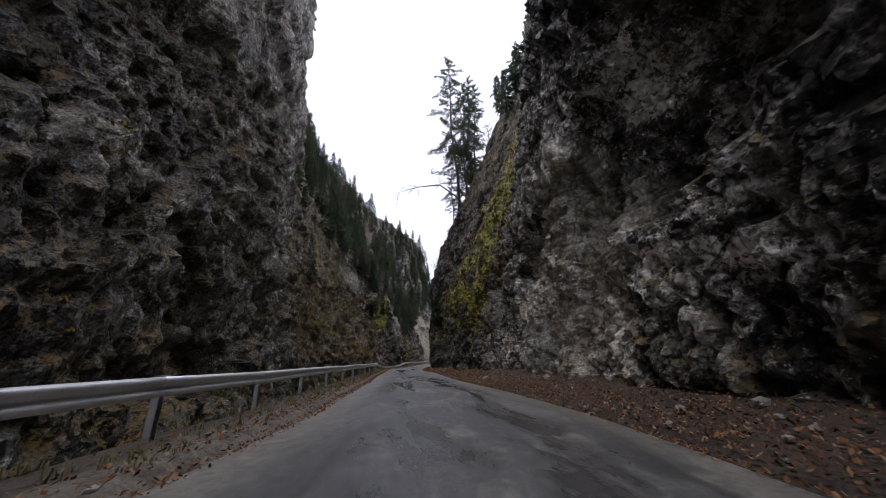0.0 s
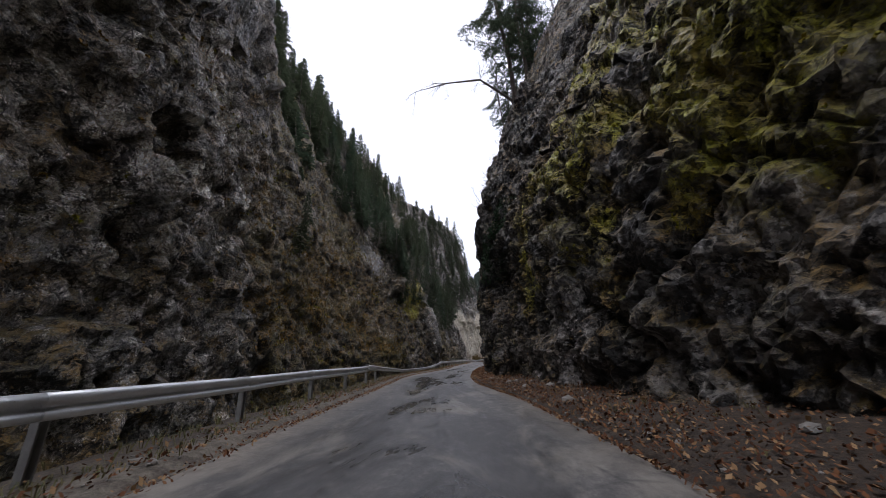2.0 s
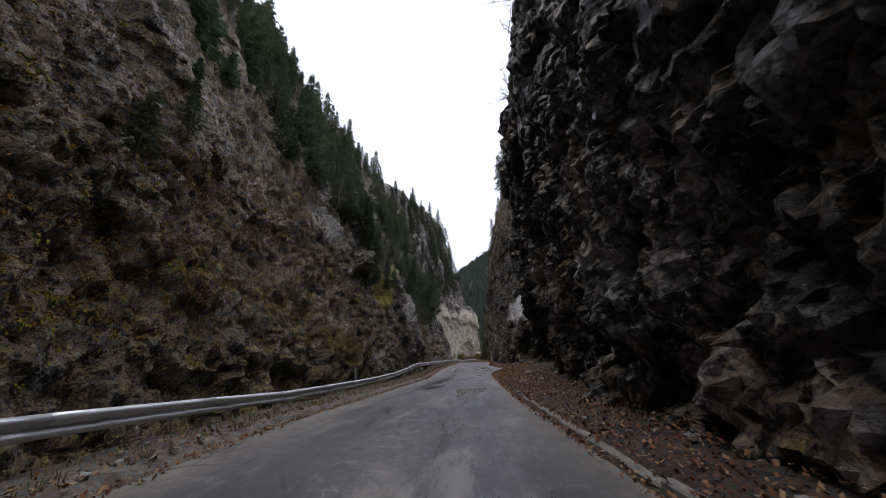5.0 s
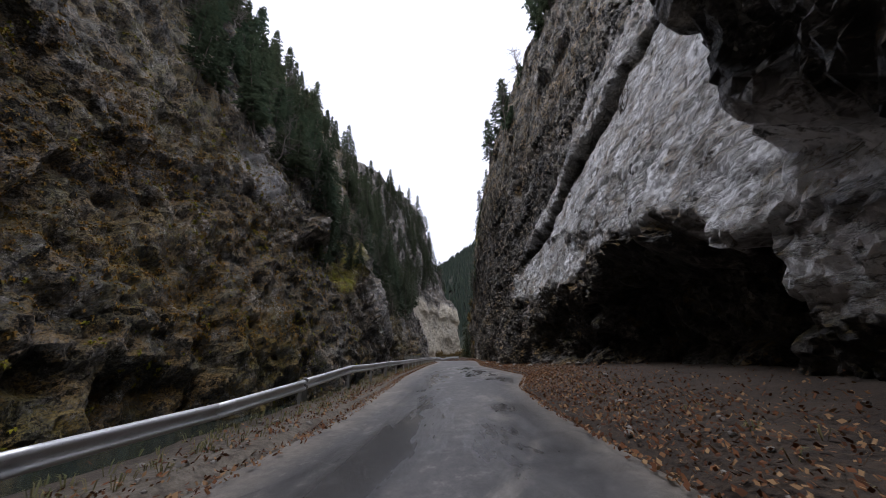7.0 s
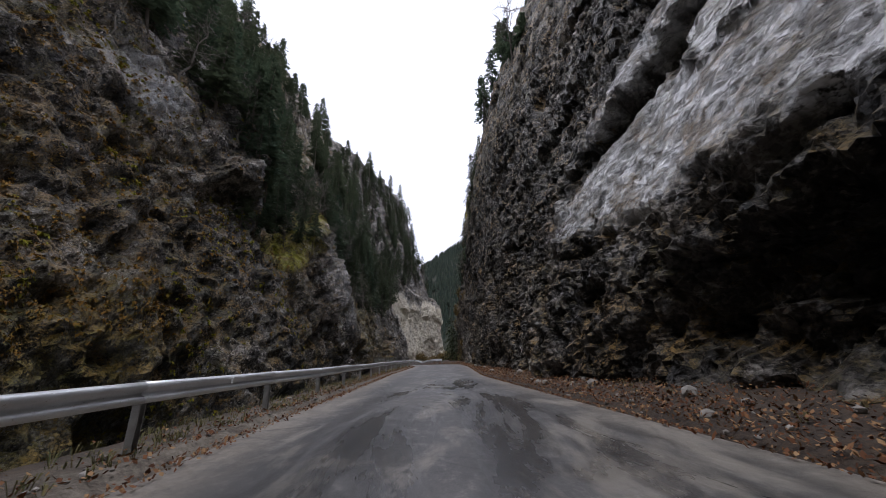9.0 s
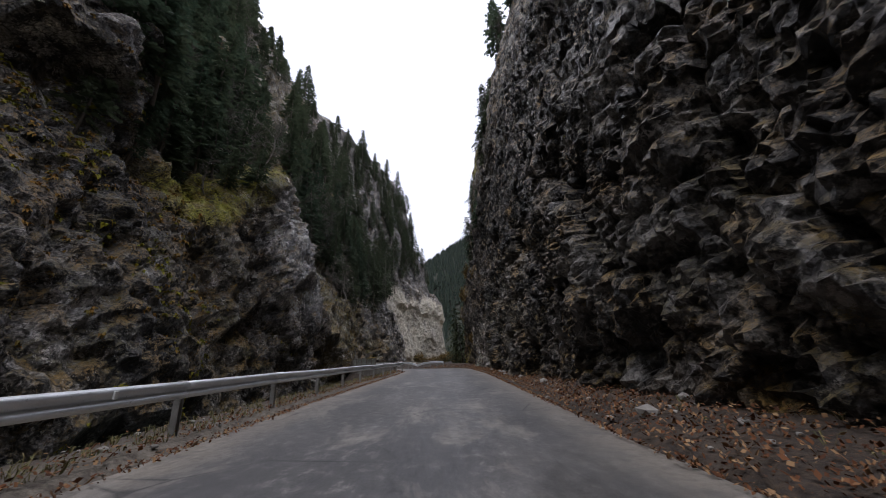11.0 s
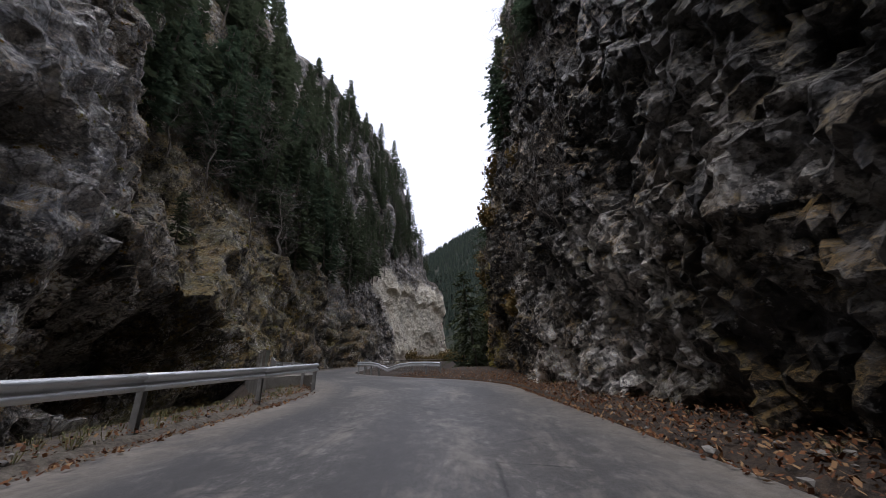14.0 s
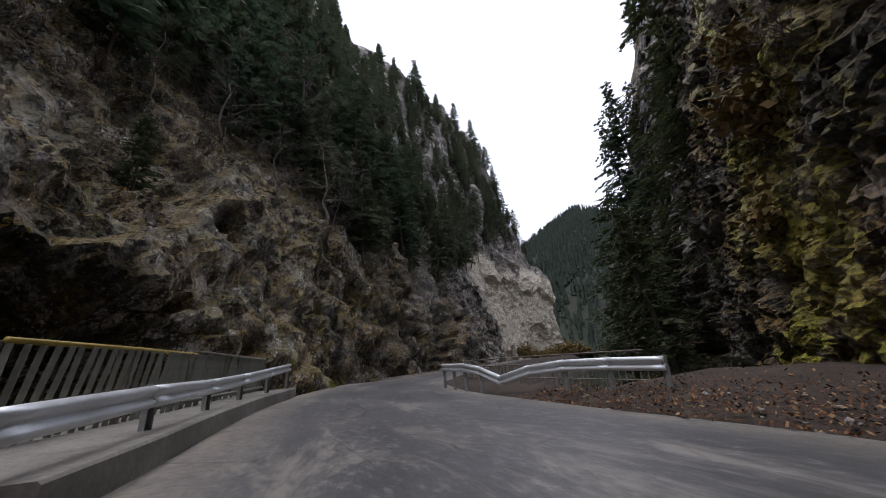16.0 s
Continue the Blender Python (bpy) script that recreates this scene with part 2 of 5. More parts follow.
    col = k.mix(warm, col, k.ramp(speck, (0.36, (0.40, 0.33, 0.23)), (0.46, (0.72, 0.64, 0.49)), (0.6, (0.86, 0.80, 0.66))))
    # broken faces at three sizes
    wob = k.n.new("ShaderNodeVectorMath")
    wob.operation = 'MULTIPLY_ADD'
    warp = k.n.new("ShaderNodeTexNoise")
    warp.inputs["Scale"].default_value = 1.3
    warp.inputs["Detail"].default_value = 4
    k.l.new(k.obj, warp.inputs["Vector"])
    k.l.new(warp.outputs["Color"], wob.inputs[0])
    wob.inputs[1].default_value = (0.24, 0.24, 0.24)
    k.l.new(k.obj, wob.inputs[2])
    tall = k.n.new("ShaderNodeMapping")
    tall.inputs["Scale"].default_value = (1, 1, 0.7)
    k.l.new(wob.outputs[0], tall.inputs[0])
    h1, _ = k.facet(0.85, tall.outputs[0], 0.9)
    h2, r2 = k.facet(2.3, tall.outputs[0], 1.0)
    h3, r3 = k.facet(6.5, wob.outputs[0], 1.0)
    h4, _ = k.facet(17.0, wob.outputs[0], 0.9)
    joints = k.voronoi(0.85, vector=tall.outputs[0])
    chips = k.voronoi(2.3, vector=tall.outputs[0])
    broken = k.ramp(k.noise(0.7, 4, 0.6), (0.40, 0.1), (0.58, 1.0))
    calm = k.math('SUBTRACT', 1.0, k.math('MULTIPLY', k.math('MAXIMUM', k.attr("pale"), k.attr("warm")), 0.55))
    height = k.math('ADD', k.math('MULTIPLY', h1, 0.5), k.math('MULTIPLY', h2, 0.8))
    height = k.math('ADD', height, k.math('MULTIPLY', h3, 0.9))
    height = k.math('ADD', height, k.math('MULTIPLY', h4, 0.7))
    height = k.math('ADD', height, k.math('MULTIPLY', grain, 0.16))
    height = k.math('ADD', height, k.math('MULTIPLY', fine, 0.05))
    height = k.math('ADD', k.math('MULTIPLY', height, calm), k.math('MULTIPLY', k.math('MULTIPLY', k.ramp(flake, (0.0, 0.0), (0.05, 1.0)), k.attr("pale")), 0.07))
    n = k.bump(height, 1.0, 1.0)
    # each face weathers in its own tone
    face = k.math('ADD', k.math('MULTIPLY', r2, 0.55), k.math('MULTIPLY', r3, 0.45))
    face = k.ramp(face, (0.2, 0.5), (0.55, 1.0), (0.85, 1.75))
    col = k.mix(k.math('MULTIPLY', bare, 0.85), col, k.mix(1.0, col, face, 'MULTIPLY'))
    col = k.mix(k.math('MULTIPLY', k.math('MULTIPLY', k.ramp(joints, (0.0, 0.95), (0.05, 0.0)), bare), broken), col, (0.010, 0.010, 0.009))
    col = k.mix(k.math('MULTIPLY', k.math('MULTIPLY', k.ramp(chips, (0.0, 0.6), (0.05, 0.0)), bare), broken), col, (0.015, 0.014, 0.013))
    # moss and dead grass on the faces that lie open to the sky
    up = k.upward(n)
    lush = k.attr("moss")
    moss_where = k.math('ADD', k.math('MULTIPLY', up, 0.34), k.math('MULTIPLY', k.noise(0.9, 8, 0.74), 1.2))
    moss_where = k.math('ADD', moss_where, k.math('MULTIPLY', lush, 0.40))
    moss = k.ramp(moss_where, (0.82, 0.0), (0.90, 0.95))
    dull = k.mix(k.ramp(k.noise(0.45, 4, 0.6), (0.42, 0.0), (0.58, 1.0)), (0.10, 0.078, 0.014), (0.25, 0.15, 0.032))
    vivid = k.mix(k.ramp(k.noise(0.8, 5, 0.6), (0.4, 0.0), (0.6, 1.0)), (0.46, 0.44, 0.03), (0.36, 0.27, 0.04))
    mosscol = k.mix(k.ramp(lush, (0.45, 0.0), (0.8, 1.0)), dull, vivid)
    mosscol = k.mix(k.ramp(fine, (0.38, 0.75), (0.55, 0.0)), mosscol, (0.028, 0.026, 0.008))
    col = k.mix(moss, col, mosscol)
    rough = k.ramp(k.noise(0.6, 5, 0.65), (0.35, 0.75), (0.6, 0.4))
    rough = k.mix(k.attr("pale"), rough, (0.3, 0.3, 0.3))
    return k.done(col, rough, n, spec=0.5)


def simple(name, a, b, scale=3.0, rough=0.8, bump=0.3, dist=0.02, metal=0.0, spec=None, per_island=0.0):
    k = Nodes(name)
    f = k.noise(scale, 6, 0.6)
    col = k.mix(k.ramp(f, (0.3, 0.0), (0.7, 1.0)), a, b)
    if per_island:
        col = k.mix(k.math('MULTIPLY', k.island(), per_island), col, tuple(c * 0.35 for c in a))
    return k.done(col, rough, k.bump(k.noise(scale * 5, 5, 0.6), bump, dist), metal, spec)


rock = rock_material()

# ---------------------------------------------------------------- plan of the gorge
# Cliff on the far side of the stream: y, then x at the heights LEFT_Z.
LEFT_Z = (-5, 6, 16, 28, 44, 70, 100)
LEFT_NEAR = (
    (-40, -19, -20, -21, -22, -23, -25, -29), (22, -18, -20.3, -22, -22.5, -23, -25, -29), (36, -21, -22, -23.6, -23.7, -23.5, -25, -29),
    (46, -22, -23, -23.5, -24.5, -24, -26, -30), (52, -23, -25, -27.5, -27.2, -25.5, -28, -34), (60, -26, -28.3, -29.8, -31, -33.5, -38, -50),
    (70, -27, -29.8, -31.8, -34, -37, -43, -58), (83, -27, -30, -33.5, -36, -39.5, -48, -62), (91, -26, -28.7, -34.5, -37.5, -43.5, -51, -66),
    (104, -25, -26.6, -31, -37, -43, -51, -66), (112, -22, -24.5, -28, -33, -41, -50, -64),
)
LEFT_FAR = (
    (121, -19, -22, -25.5, -28, -38, -48, -62), (132, -20, -23, -26, -27, -35, -46, -60), (144, -16, -19.6, -24, -26.6, -33, -44, -58),
    (151.5, -14, -18, -23, -25.2, -33, -44, -58), (155, -14.5, -18.8, -26, -32, -40, -49, -60), (161, -15, -19.8, -26.5, -33, -40, -48, -60), (169, -18, -21.8, -26, -31.5, -38, -46, -57), (176, -18, -21.6, -25.5, -30, -36, -44, -55),
    (183, -18, -21.4, -25, -28, -32, -42, -54), (193, -19, -22.3, -23.6, -26.5, -33, -43, -54), (206, -16, -18.8, -22, -27, -33, -40, -52),
    (232, -14, -16, -19, -23, -28, -33, -40), (256, -10, -11, -13.5, -15, -18, -24, -30), (272, -5, -5.5, -6.5, -8, -13, -18, -24),
    (288, 4, 3.5, 2, 0, -6, -14, -22),
)
# Cliff beside the road: y, then x at the heights RIGHT_Z.
RIGHT_Z = (-0.6, 1.5, 3.5, 8, 14, 22, 36, 60)
RIGHT_NEAR = (
    (-40, 6, 6, 6, 5.6, 5, 5, 6, 14), (4, 6.2, 6.3, 6.2, 5.6, 4.6, 4.8, 7, 16), (16, 5.6, 5.4, 5.4, 5.2, 5, 5.4, 8, 18),
    (22, 4.7, 4.9, 5.2, 5.8, 6, 7, 11, 22), (28, 3.1, 3.6, 4.4, 5.0, 6.5, 9, 15, 26), (34, 1.0, 1.0, 1.0, 2.5, 5.2, 9, 16, 28),
    (40, 0.1, 0.2, 0.3, 0.5, 3.2, 7.5, 14, 26), (46, -1.3, -1.1, -0.9, -0.7, 1.2, 5.5, 12, 24), (52, -2.1, -2.2, -2.3, -2.3, -1.6, 1.5, 8, 20),
    (58, -2.2, -2.3, -2.4, -2.3, -1.6, 0.5, 7, 18), (64, -1.4, -1.6, -1.8, -2.0, -2.0, -0.6, 6, 16), (68.5, -1.0, -1.2, -1.2, -1.3, -1.6, -0.2, 6, 16),
)
RIGHT_FAR = (
    (73, 1.2, 0.5, 0.3, 2.1, 4.4, 6.6, 11, 20), (78, 1.9, 1.4, 0.3, 2.0, 4.6, 6.8, 11.2, 20), (83, 1.9, 1.6, 0.8, 1.7, 4.8, 7, 11.5, 20), (88, 1.6, 1.3, 0.9, 2.2, 4.5, 7, 11, 19),
    (95, 0.2, 0.2, 0.6, 2.4, 4.8, 6.6, 10, 18), (104, -0.1, -0.1, 0.2, 1.6, 3.6, 5.4, 8, 16), (112, 0.5, 0.4, 0.2, 0.3, 2.4, 4.3, 7, 15),
    (119, 0.9, 0.8, 0.9, 1.2, 1.7, 3, 6, 14), (128, 1.1, 0.9, 0.9, 1.3, 1.9, 3.1, 5.5, 13), (139, 1.5, 1.3, 1.2, 1.5, 2.2, 2.9, 4.4, 12),
    (148, 1.5, 1.3, 1.2, 1.3, 2.0, 2.7, 4.4, 12), (154, 0.9, 0.7, 0.5, 0.7, 1.6, 2.6, 4.6, 13),
)
RIGHT_END = ((159, 1.4, 1.4, 1.5, 1.8, 2.5, 3.4, 5.4, 14), (166, 2.6, 2.6, 2.8, 3.2, 4.2, 5.8, 9, 18), (180, 5, 5, 5.2, 5.6, 6.4, 7.6, 11, 20), (205, 9, 9, 9.4, 10, 11, 12.5, 16, 26), (245, 15, 15.2, 15.5, 16.5, 18, 20, 24, 36), (300, 24, 24.4, 25, 27, 29, 32, 38, 54))


def wall_x(rows, heights, y, z):
    """The cliff's x on the grid y by z."""
    rows = np.array(rows, float)
    cols = np.stack([np.interp(y, rows[:, 0], rows[:, 1 + k]) for k in range(len(heights))], 1)
    return np.stack([np.interp(z, heights, c) for c in cols])


def carve(P, spots):
    """Pushes hollows into a cliff: centre y, z, half width, half height, depth."""
    push = np.zeros(len(P))
    for cy, cz, wy, wz, depth in spots:
        wob = 0.25 * pnoise(P * 0.5, 91) + 0.28 * pnoise(P * 1.1, 94)
        r = np.sqrt(((P[:, 1] - cy) / wy) ** 2 + ((P[:, 2] - cz) / wz) ** 2) + wob
        push += depth * np.clip((1.05 - r) / 0.35, 0, 1) ** 0.8
    return push


def bench_top(y):
    """The mossy rim of the outcrop on the far side."""
    return np.clip(28.3 + (y - 148.0), 14.5, 29)


def cliff(name, rows, heights, ys, zs, side, hollows, blur, rough, paint, label, ends=None):
    """side: +1 when the open gorge lies towards +x."""
    X = wall_x(rows, heights, ys, zs)
    X = smooth(smooth(X, blur[0], 0), blur[1], 1)
    Y, Z = np.meshgrid(ys, zs, indexing="ij")
    if side > 0:
        # the outcrop ends in a mossy bench, and the slope goes on behind it
        X = X - 6.5 * np.clip((Z - bench_top(Y)) / 5.0, 0, 1) * np.clip((Y - 124) / 8, 0, 1) * np.clip((153 - Y) / 2, 0, 1)
        # the pale cliff at the bend juts out over a smooth lower wall
        X = X + 1.8 * np.clip((Z - 23.5 + 0.06 * (Y - 255) + 1.3 * np.sin(0.31 * Y) + 0.8 * np.sin(0.83 * Y + 1)) / 1.2, 0, 1) * np.clip((37 - Z) / 7, 0, 1) * np.clip((Y - 238) / 8, 0, 1)
    if ends:
        # a jutting block that ends at a slanting edge in front of the slab behind it
        a, b = (smooth(wall_x(rows, heights, f(ys), zs), blur[1], 1) for f in (lambda y: np.minimum(y, ends[0]), lambda y: np.maximum(y, ends[1])))
        edge = np.clip(65.8 + 1.5 * Z, 66.4, 72.8) + 0.3 * fbm(np.stack([X, Y, Z], -1).reshape(-1, 3) * 0.7, 3, 12).reshape(X.shape)
        k = np.clip((edge - Y) / 1.5 + 0.5, 0, 1)
        near = np.clip(1 - np.abs(Y - 70.5) / 4.0, 0, 1)[...] > 0
        X = np.where(near, a * k + b * (1 - k), X)
    gy = np.gradient(X, ys, axis=0)
    gz = np.gradient(X, zs, axis=1)
    N = np.stack([np.ones_like(X), -gy, -gz], -1) * side
    N /= np.linalg.norm(N, axis=-1, keepdims=True)
    P = np.stack([X, Y, Z], -1).reshape(-1, 3)
    N = N.reshape(-1, 3)
    w = P + 0.5 * np.stack([pnoise(P * 0.35, 61), pnoise(P * 0.35, 62), pnoise(P * 0.35, 63)], 1)
    f1, c1 = facets(w * np.array((0.22, 0.22, 0.13)), 11)
    f2, c2 = facets(w * np.array((0.62, 0.62, 0.42)), 23)
    f3, c3 = facets(w * np.array((1.6, 1.6, 1.25)), 37)
    f4, c4 = facets(w * np.array((3.1, 3.1, 2.6)), 53)
    f0, c0 = facets(w * np.array((0.085, 0.085, 0.06)), 7, 1.1)
    big, small, huge = (1.0, 1.0, 1.0) if side > 0 else (0.42, 0.55, 0.8)
    d = rough * (1.9 * f0 * (1 if side > 0 else 0.35) + huge * 1.15 * f1 + big * 0.75 * f2 + small * (0.34 * f3 + 0.16 * f4) + 0.3 * fbm(P * 0.5, 4, 5) + 0.16 * ridged(P * 1.9, 3, 8))
    d -= rough * (0.5 * np.exp(-c1 / 0.05) + 0.34 * np.exp(-c2 / 0.08) + 0.2 * np.exp(-c3 / 0.1))
    soft = paint["soft"](P)
    d *= 1 - 0.72 * soft
    d += soft * 0.12 * fbm(P * np.array((0.7, 0.7, 0.7)), 4, 15)
    pits = (3.2 if side > 0 else 2.2) * np.clip(pnoise(P * np.array((0.5, 0.5, 0.4)), 90) - 0.24, 0, 1) + 1.3 * np.clip(pnoise(P * np.array((1.3, 1.3, 0.9)), 92) - 0.26, 0, 1)
    d -= (1 - soft) * (0.5 + 0.5 * rough) * pits
    if side < 0:
        crumb = 0.3 * fbm(P * 1.3, 3, 17, 0.62) + 0.17 * ridged(P * 3.1, 2, 18) - 0.5 * np.clip(pnoise(P * 2.4, 19) - 0.2, 0, 1) + 0.18 * facets(P * np.array((4.2, 4.2, 3.4)), 57)[0]
        d += (1 - 0.75 * soft) * rough * crumb
    else:
        d = smooth(smooth(d.reshape(X.shape), 1, 0), 1, 1).ravel()
        d += (1 - soft) * (0.16 * f3 + 0.10 * f4)
    d -= carve(P, hollows)
    if side < 0:
        # the crack across the slab, and the bulge that hangs over it
        over = rift(P[:, 1], P[:, 2], 0.9 * fbm(P * 0.3, 3, 44))
        there = np.clip((P[:, 1] - 80) / 4, 0, 1) * np.clip((101 - P[:, 1]) / 3, 0, 1)
        d += there * (0.9 * np.clip(over / 0.5, 0, 1) * np.clip(1 - over / 5, 0, 1) - 0.9 * np.exp(-(over / 0.4) ** 2))
    Q = P + N * d[:, None]
    gy, gz = np.gradient(ys), np.gradient(zs)
    stir = (1 - 0.75 * soft) * (0.7 if side > 0 else 0.34)
    for axis, cell in ((1, np.repeat(gy, len(zs))), (2, np.tile(gz, len(ys)))):
        lumps = 0.30 * pnoise(P * 0.9, 70 + axis) + 0.17 * pnoise(P * 2.1, 75 + axis) + 0.09 * pnoise(P * 4.6, 80 + axis)
        Q[:, axis] += stir * lumps + 0.3 * cell * (rnd(np.arange(len(P)), np.zeros(len(P)), np.zeros(len(P)), 4 + axis) - 0.5)
    ob = new(name, mesh_of(name, Q, grid_faces(len(ys), len(zs), side < 0), rock, shade=False))
    # tone by place; on the road cliff it also carries painted shade
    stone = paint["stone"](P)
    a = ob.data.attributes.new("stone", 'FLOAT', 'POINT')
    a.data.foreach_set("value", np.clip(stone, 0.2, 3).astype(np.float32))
    for key in ("pale", "warm", "moss"):
        a = ob.data.attributes.new(key, 'FLOAT', 'POINT')
        a.data.foreach_set("value", np.clip(paint[key](P), 0, 1).astype(np.float32))
    tagged(ob, label, "cliff", kind="structure")
    return ob, Q.reshape(len(ys), len(zs), 3), P


def blob(P, cy, cz, wy, wz, wob=0.35, seed=3):
    r = np.sqrt(((P[:, 1] - cy) / wy) ** 2 + ((P[:, 2] - cz) / wz) ** 2) + wob * fbm(P * 0.35, 3, seed)
    return np.clip((1.0 - r) / 0.15, 0, 1)


def none(P):
    return np.zeros(len(P))


def spaced(*runs):
    """Stations from runs of (start, end, step)."""
    out = [np.arange(a, b, s) for a, b, s in runs]
    return np.concatenate(out + [np.array([runs[-1][1]])])


def rift(y, z, n):
    """Height over the deep crack that runs across the pale slab."""
    return z - (10.4 - 0.4 * (y - 97) + 0.35 * n)


def slab(P):
    """The smooth pale slab that leans back beside the road."""
    y, z = P[:, 1], P[:, 2]
    edge = 0.9 * fbm(P * 0.3, 3, 44) + 0.35 * fbm(P * 1.1, 3, 45)
    low = np.interp(y, (70, 72, 75, 77.5, 80, 84, 87, 91, 94, 97, 102), (0.4, 0.6, 2.2, 4.7, 5.3, 5.0, 4.3, 5.6, 4.7, 5.5, 6.5)) + 0.5 * edge
    m = np.clip((y - np.clip(67.4 + 0.95 * z, 69, 72.8) + 0.3 * edge) / 0.8, 0, 1) * np.clip((103 - 0.72 * (z - 6) - y + edge) / 1.5, 0, 1)
    high = 21 + 1.5 * edge
    crack = np.abs(rift(y, z, edge)) - 0.3 - 0.4 * np.clip(edge, 0, 1)
    split = np.abs(z - 6.8 - 0.35 * (y - 84) - 0.9 * edge) - 0.10
    upper = np.where(rift(y, z, edge) > 0, 0.72 + 0.3 * edge, 1.0)
    m = m * np.clip(crack / 0.25, 0, 1) * np.clip(split / 0.2, 0.3, 1) * np.clip(upper, 0.25, 1)
    return m * np.clip((z - low) / 0.5, 0, 1) * np.clip((high - z) / 1.2, 0, 1)


def left_pale(P):
    return blob(P, 113, 29, 3.5, 5) * 0.7 + blob(P, 183, 30, 5, 8) * 0.7 + blob(P, 144, 15, 6, 10) * 0.3 + blob(P, 196, 15, 9, 8) * 0.45


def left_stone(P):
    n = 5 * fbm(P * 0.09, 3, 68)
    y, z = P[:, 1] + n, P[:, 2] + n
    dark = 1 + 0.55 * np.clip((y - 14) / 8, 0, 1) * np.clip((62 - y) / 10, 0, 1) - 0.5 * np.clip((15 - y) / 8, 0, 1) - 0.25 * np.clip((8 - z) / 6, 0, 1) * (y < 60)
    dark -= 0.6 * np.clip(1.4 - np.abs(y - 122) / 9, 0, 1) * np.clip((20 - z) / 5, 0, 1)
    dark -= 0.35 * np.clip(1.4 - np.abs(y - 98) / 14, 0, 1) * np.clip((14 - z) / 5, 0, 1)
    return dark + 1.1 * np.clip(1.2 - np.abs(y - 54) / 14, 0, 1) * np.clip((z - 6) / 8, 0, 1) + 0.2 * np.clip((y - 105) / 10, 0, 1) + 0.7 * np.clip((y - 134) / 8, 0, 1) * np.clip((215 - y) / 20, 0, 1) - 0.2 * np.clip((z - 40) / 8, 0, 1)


def right_stone_and_shade(P):
    # stone tone by place, with the shade of hollows and overhangs painted in
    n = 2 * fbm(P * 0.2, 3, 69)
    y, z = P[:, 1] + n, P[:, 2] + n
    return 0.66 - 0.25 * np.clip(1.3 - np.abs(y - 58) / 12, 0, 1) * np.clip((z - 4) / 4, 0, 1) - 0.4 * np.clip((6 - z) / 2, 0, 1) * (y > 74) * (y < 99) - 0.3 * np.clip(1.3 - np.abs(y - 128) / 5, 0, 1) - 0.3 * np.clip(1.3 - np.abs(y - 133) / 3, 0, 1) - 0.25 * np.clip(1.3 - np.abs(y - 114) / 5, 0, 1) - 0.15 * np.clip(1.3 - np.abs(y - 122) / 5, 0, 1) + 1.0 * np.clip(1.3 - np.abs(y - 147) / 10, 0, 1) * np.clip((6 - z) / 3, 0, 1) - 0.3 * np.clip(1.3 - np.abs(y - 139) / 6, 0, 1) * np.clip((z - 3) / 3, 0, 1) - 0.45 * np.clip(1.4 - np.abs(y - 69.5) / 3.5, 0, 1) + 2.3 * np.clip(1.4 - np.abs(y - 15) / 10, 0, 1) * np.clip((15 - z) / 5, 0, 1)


def right_pale(P):
    return slab(P) + 0.4 * blob(P, 20, 2.0, 3.0, 2.2, 0.6, 21) + 0.4 * blob(P, 17.5, 1.6, 2.0, 1.4, 0.6, 22) + 0.3 * blob(P, 28, 4.8, 1.0, 1.6, 0.6, 23)


def left_warm(P):
    n = 8 * fbm(P * 0.06, 3, 66)
    return np.clip((P[:, 1] + n - 230) / 6, 0, 1) * np.clip((33 + n - P[:, 2]) / 5, 0, 1)


def left_moss(P):
    m = 0.5 + 0.5 * fbm(P * 0.08, 3, 50)
    m *= np.clip((P[:, 1] - 52) / 14, 0.45, 1) * np.clip((215 - P[:, 1]) / 20, 0, 1)
    m *= 1 - 0.75 * np.clip(1.5 - np.abs(P[:, 1] - 122) / 9, 0, 1)
    m *= 1 - 0.85 * np.clip(1.6 - np.abs(P[:, 1] - 142) / 8, 0, 1)
    m += 0.12 * np.clip(1.2 - np.abs(P[:, 1] - 165) / 22, 0, 1)
    return np.minimum(m, 0.5) + np.clip(1.3 - np.abs(P[:, 2] - bench_top(P[:, 1]) - 1.6) / 2.4, 0, 1) * np.clip((P[:, 1] - 126) / 6, 0, 1) * np.clip((152 - P[:, 1]) / 3, 0, 1)


def right_moss(P):
    n = fbm(P * 0.45, 4, 46)
    m = np.clip(1.6 - np.abs(P[:, 1] - 35.5) / 6, 0, 1) * np.clip((P[:, 2] - 3.0 + 1.5 * n) / 1.2, 0, 1) * np.clip(0.85 + 1.2 * n, 0, 1.1)
    return m + np.clip((P[:, 2] - 20) / 10, 0, 1) * 0.4 + np.clip(1.3 - np.abs(P[:, 1] - 157) / 6, 0, 1) * np.clip(0.7 + n, 0, 1)


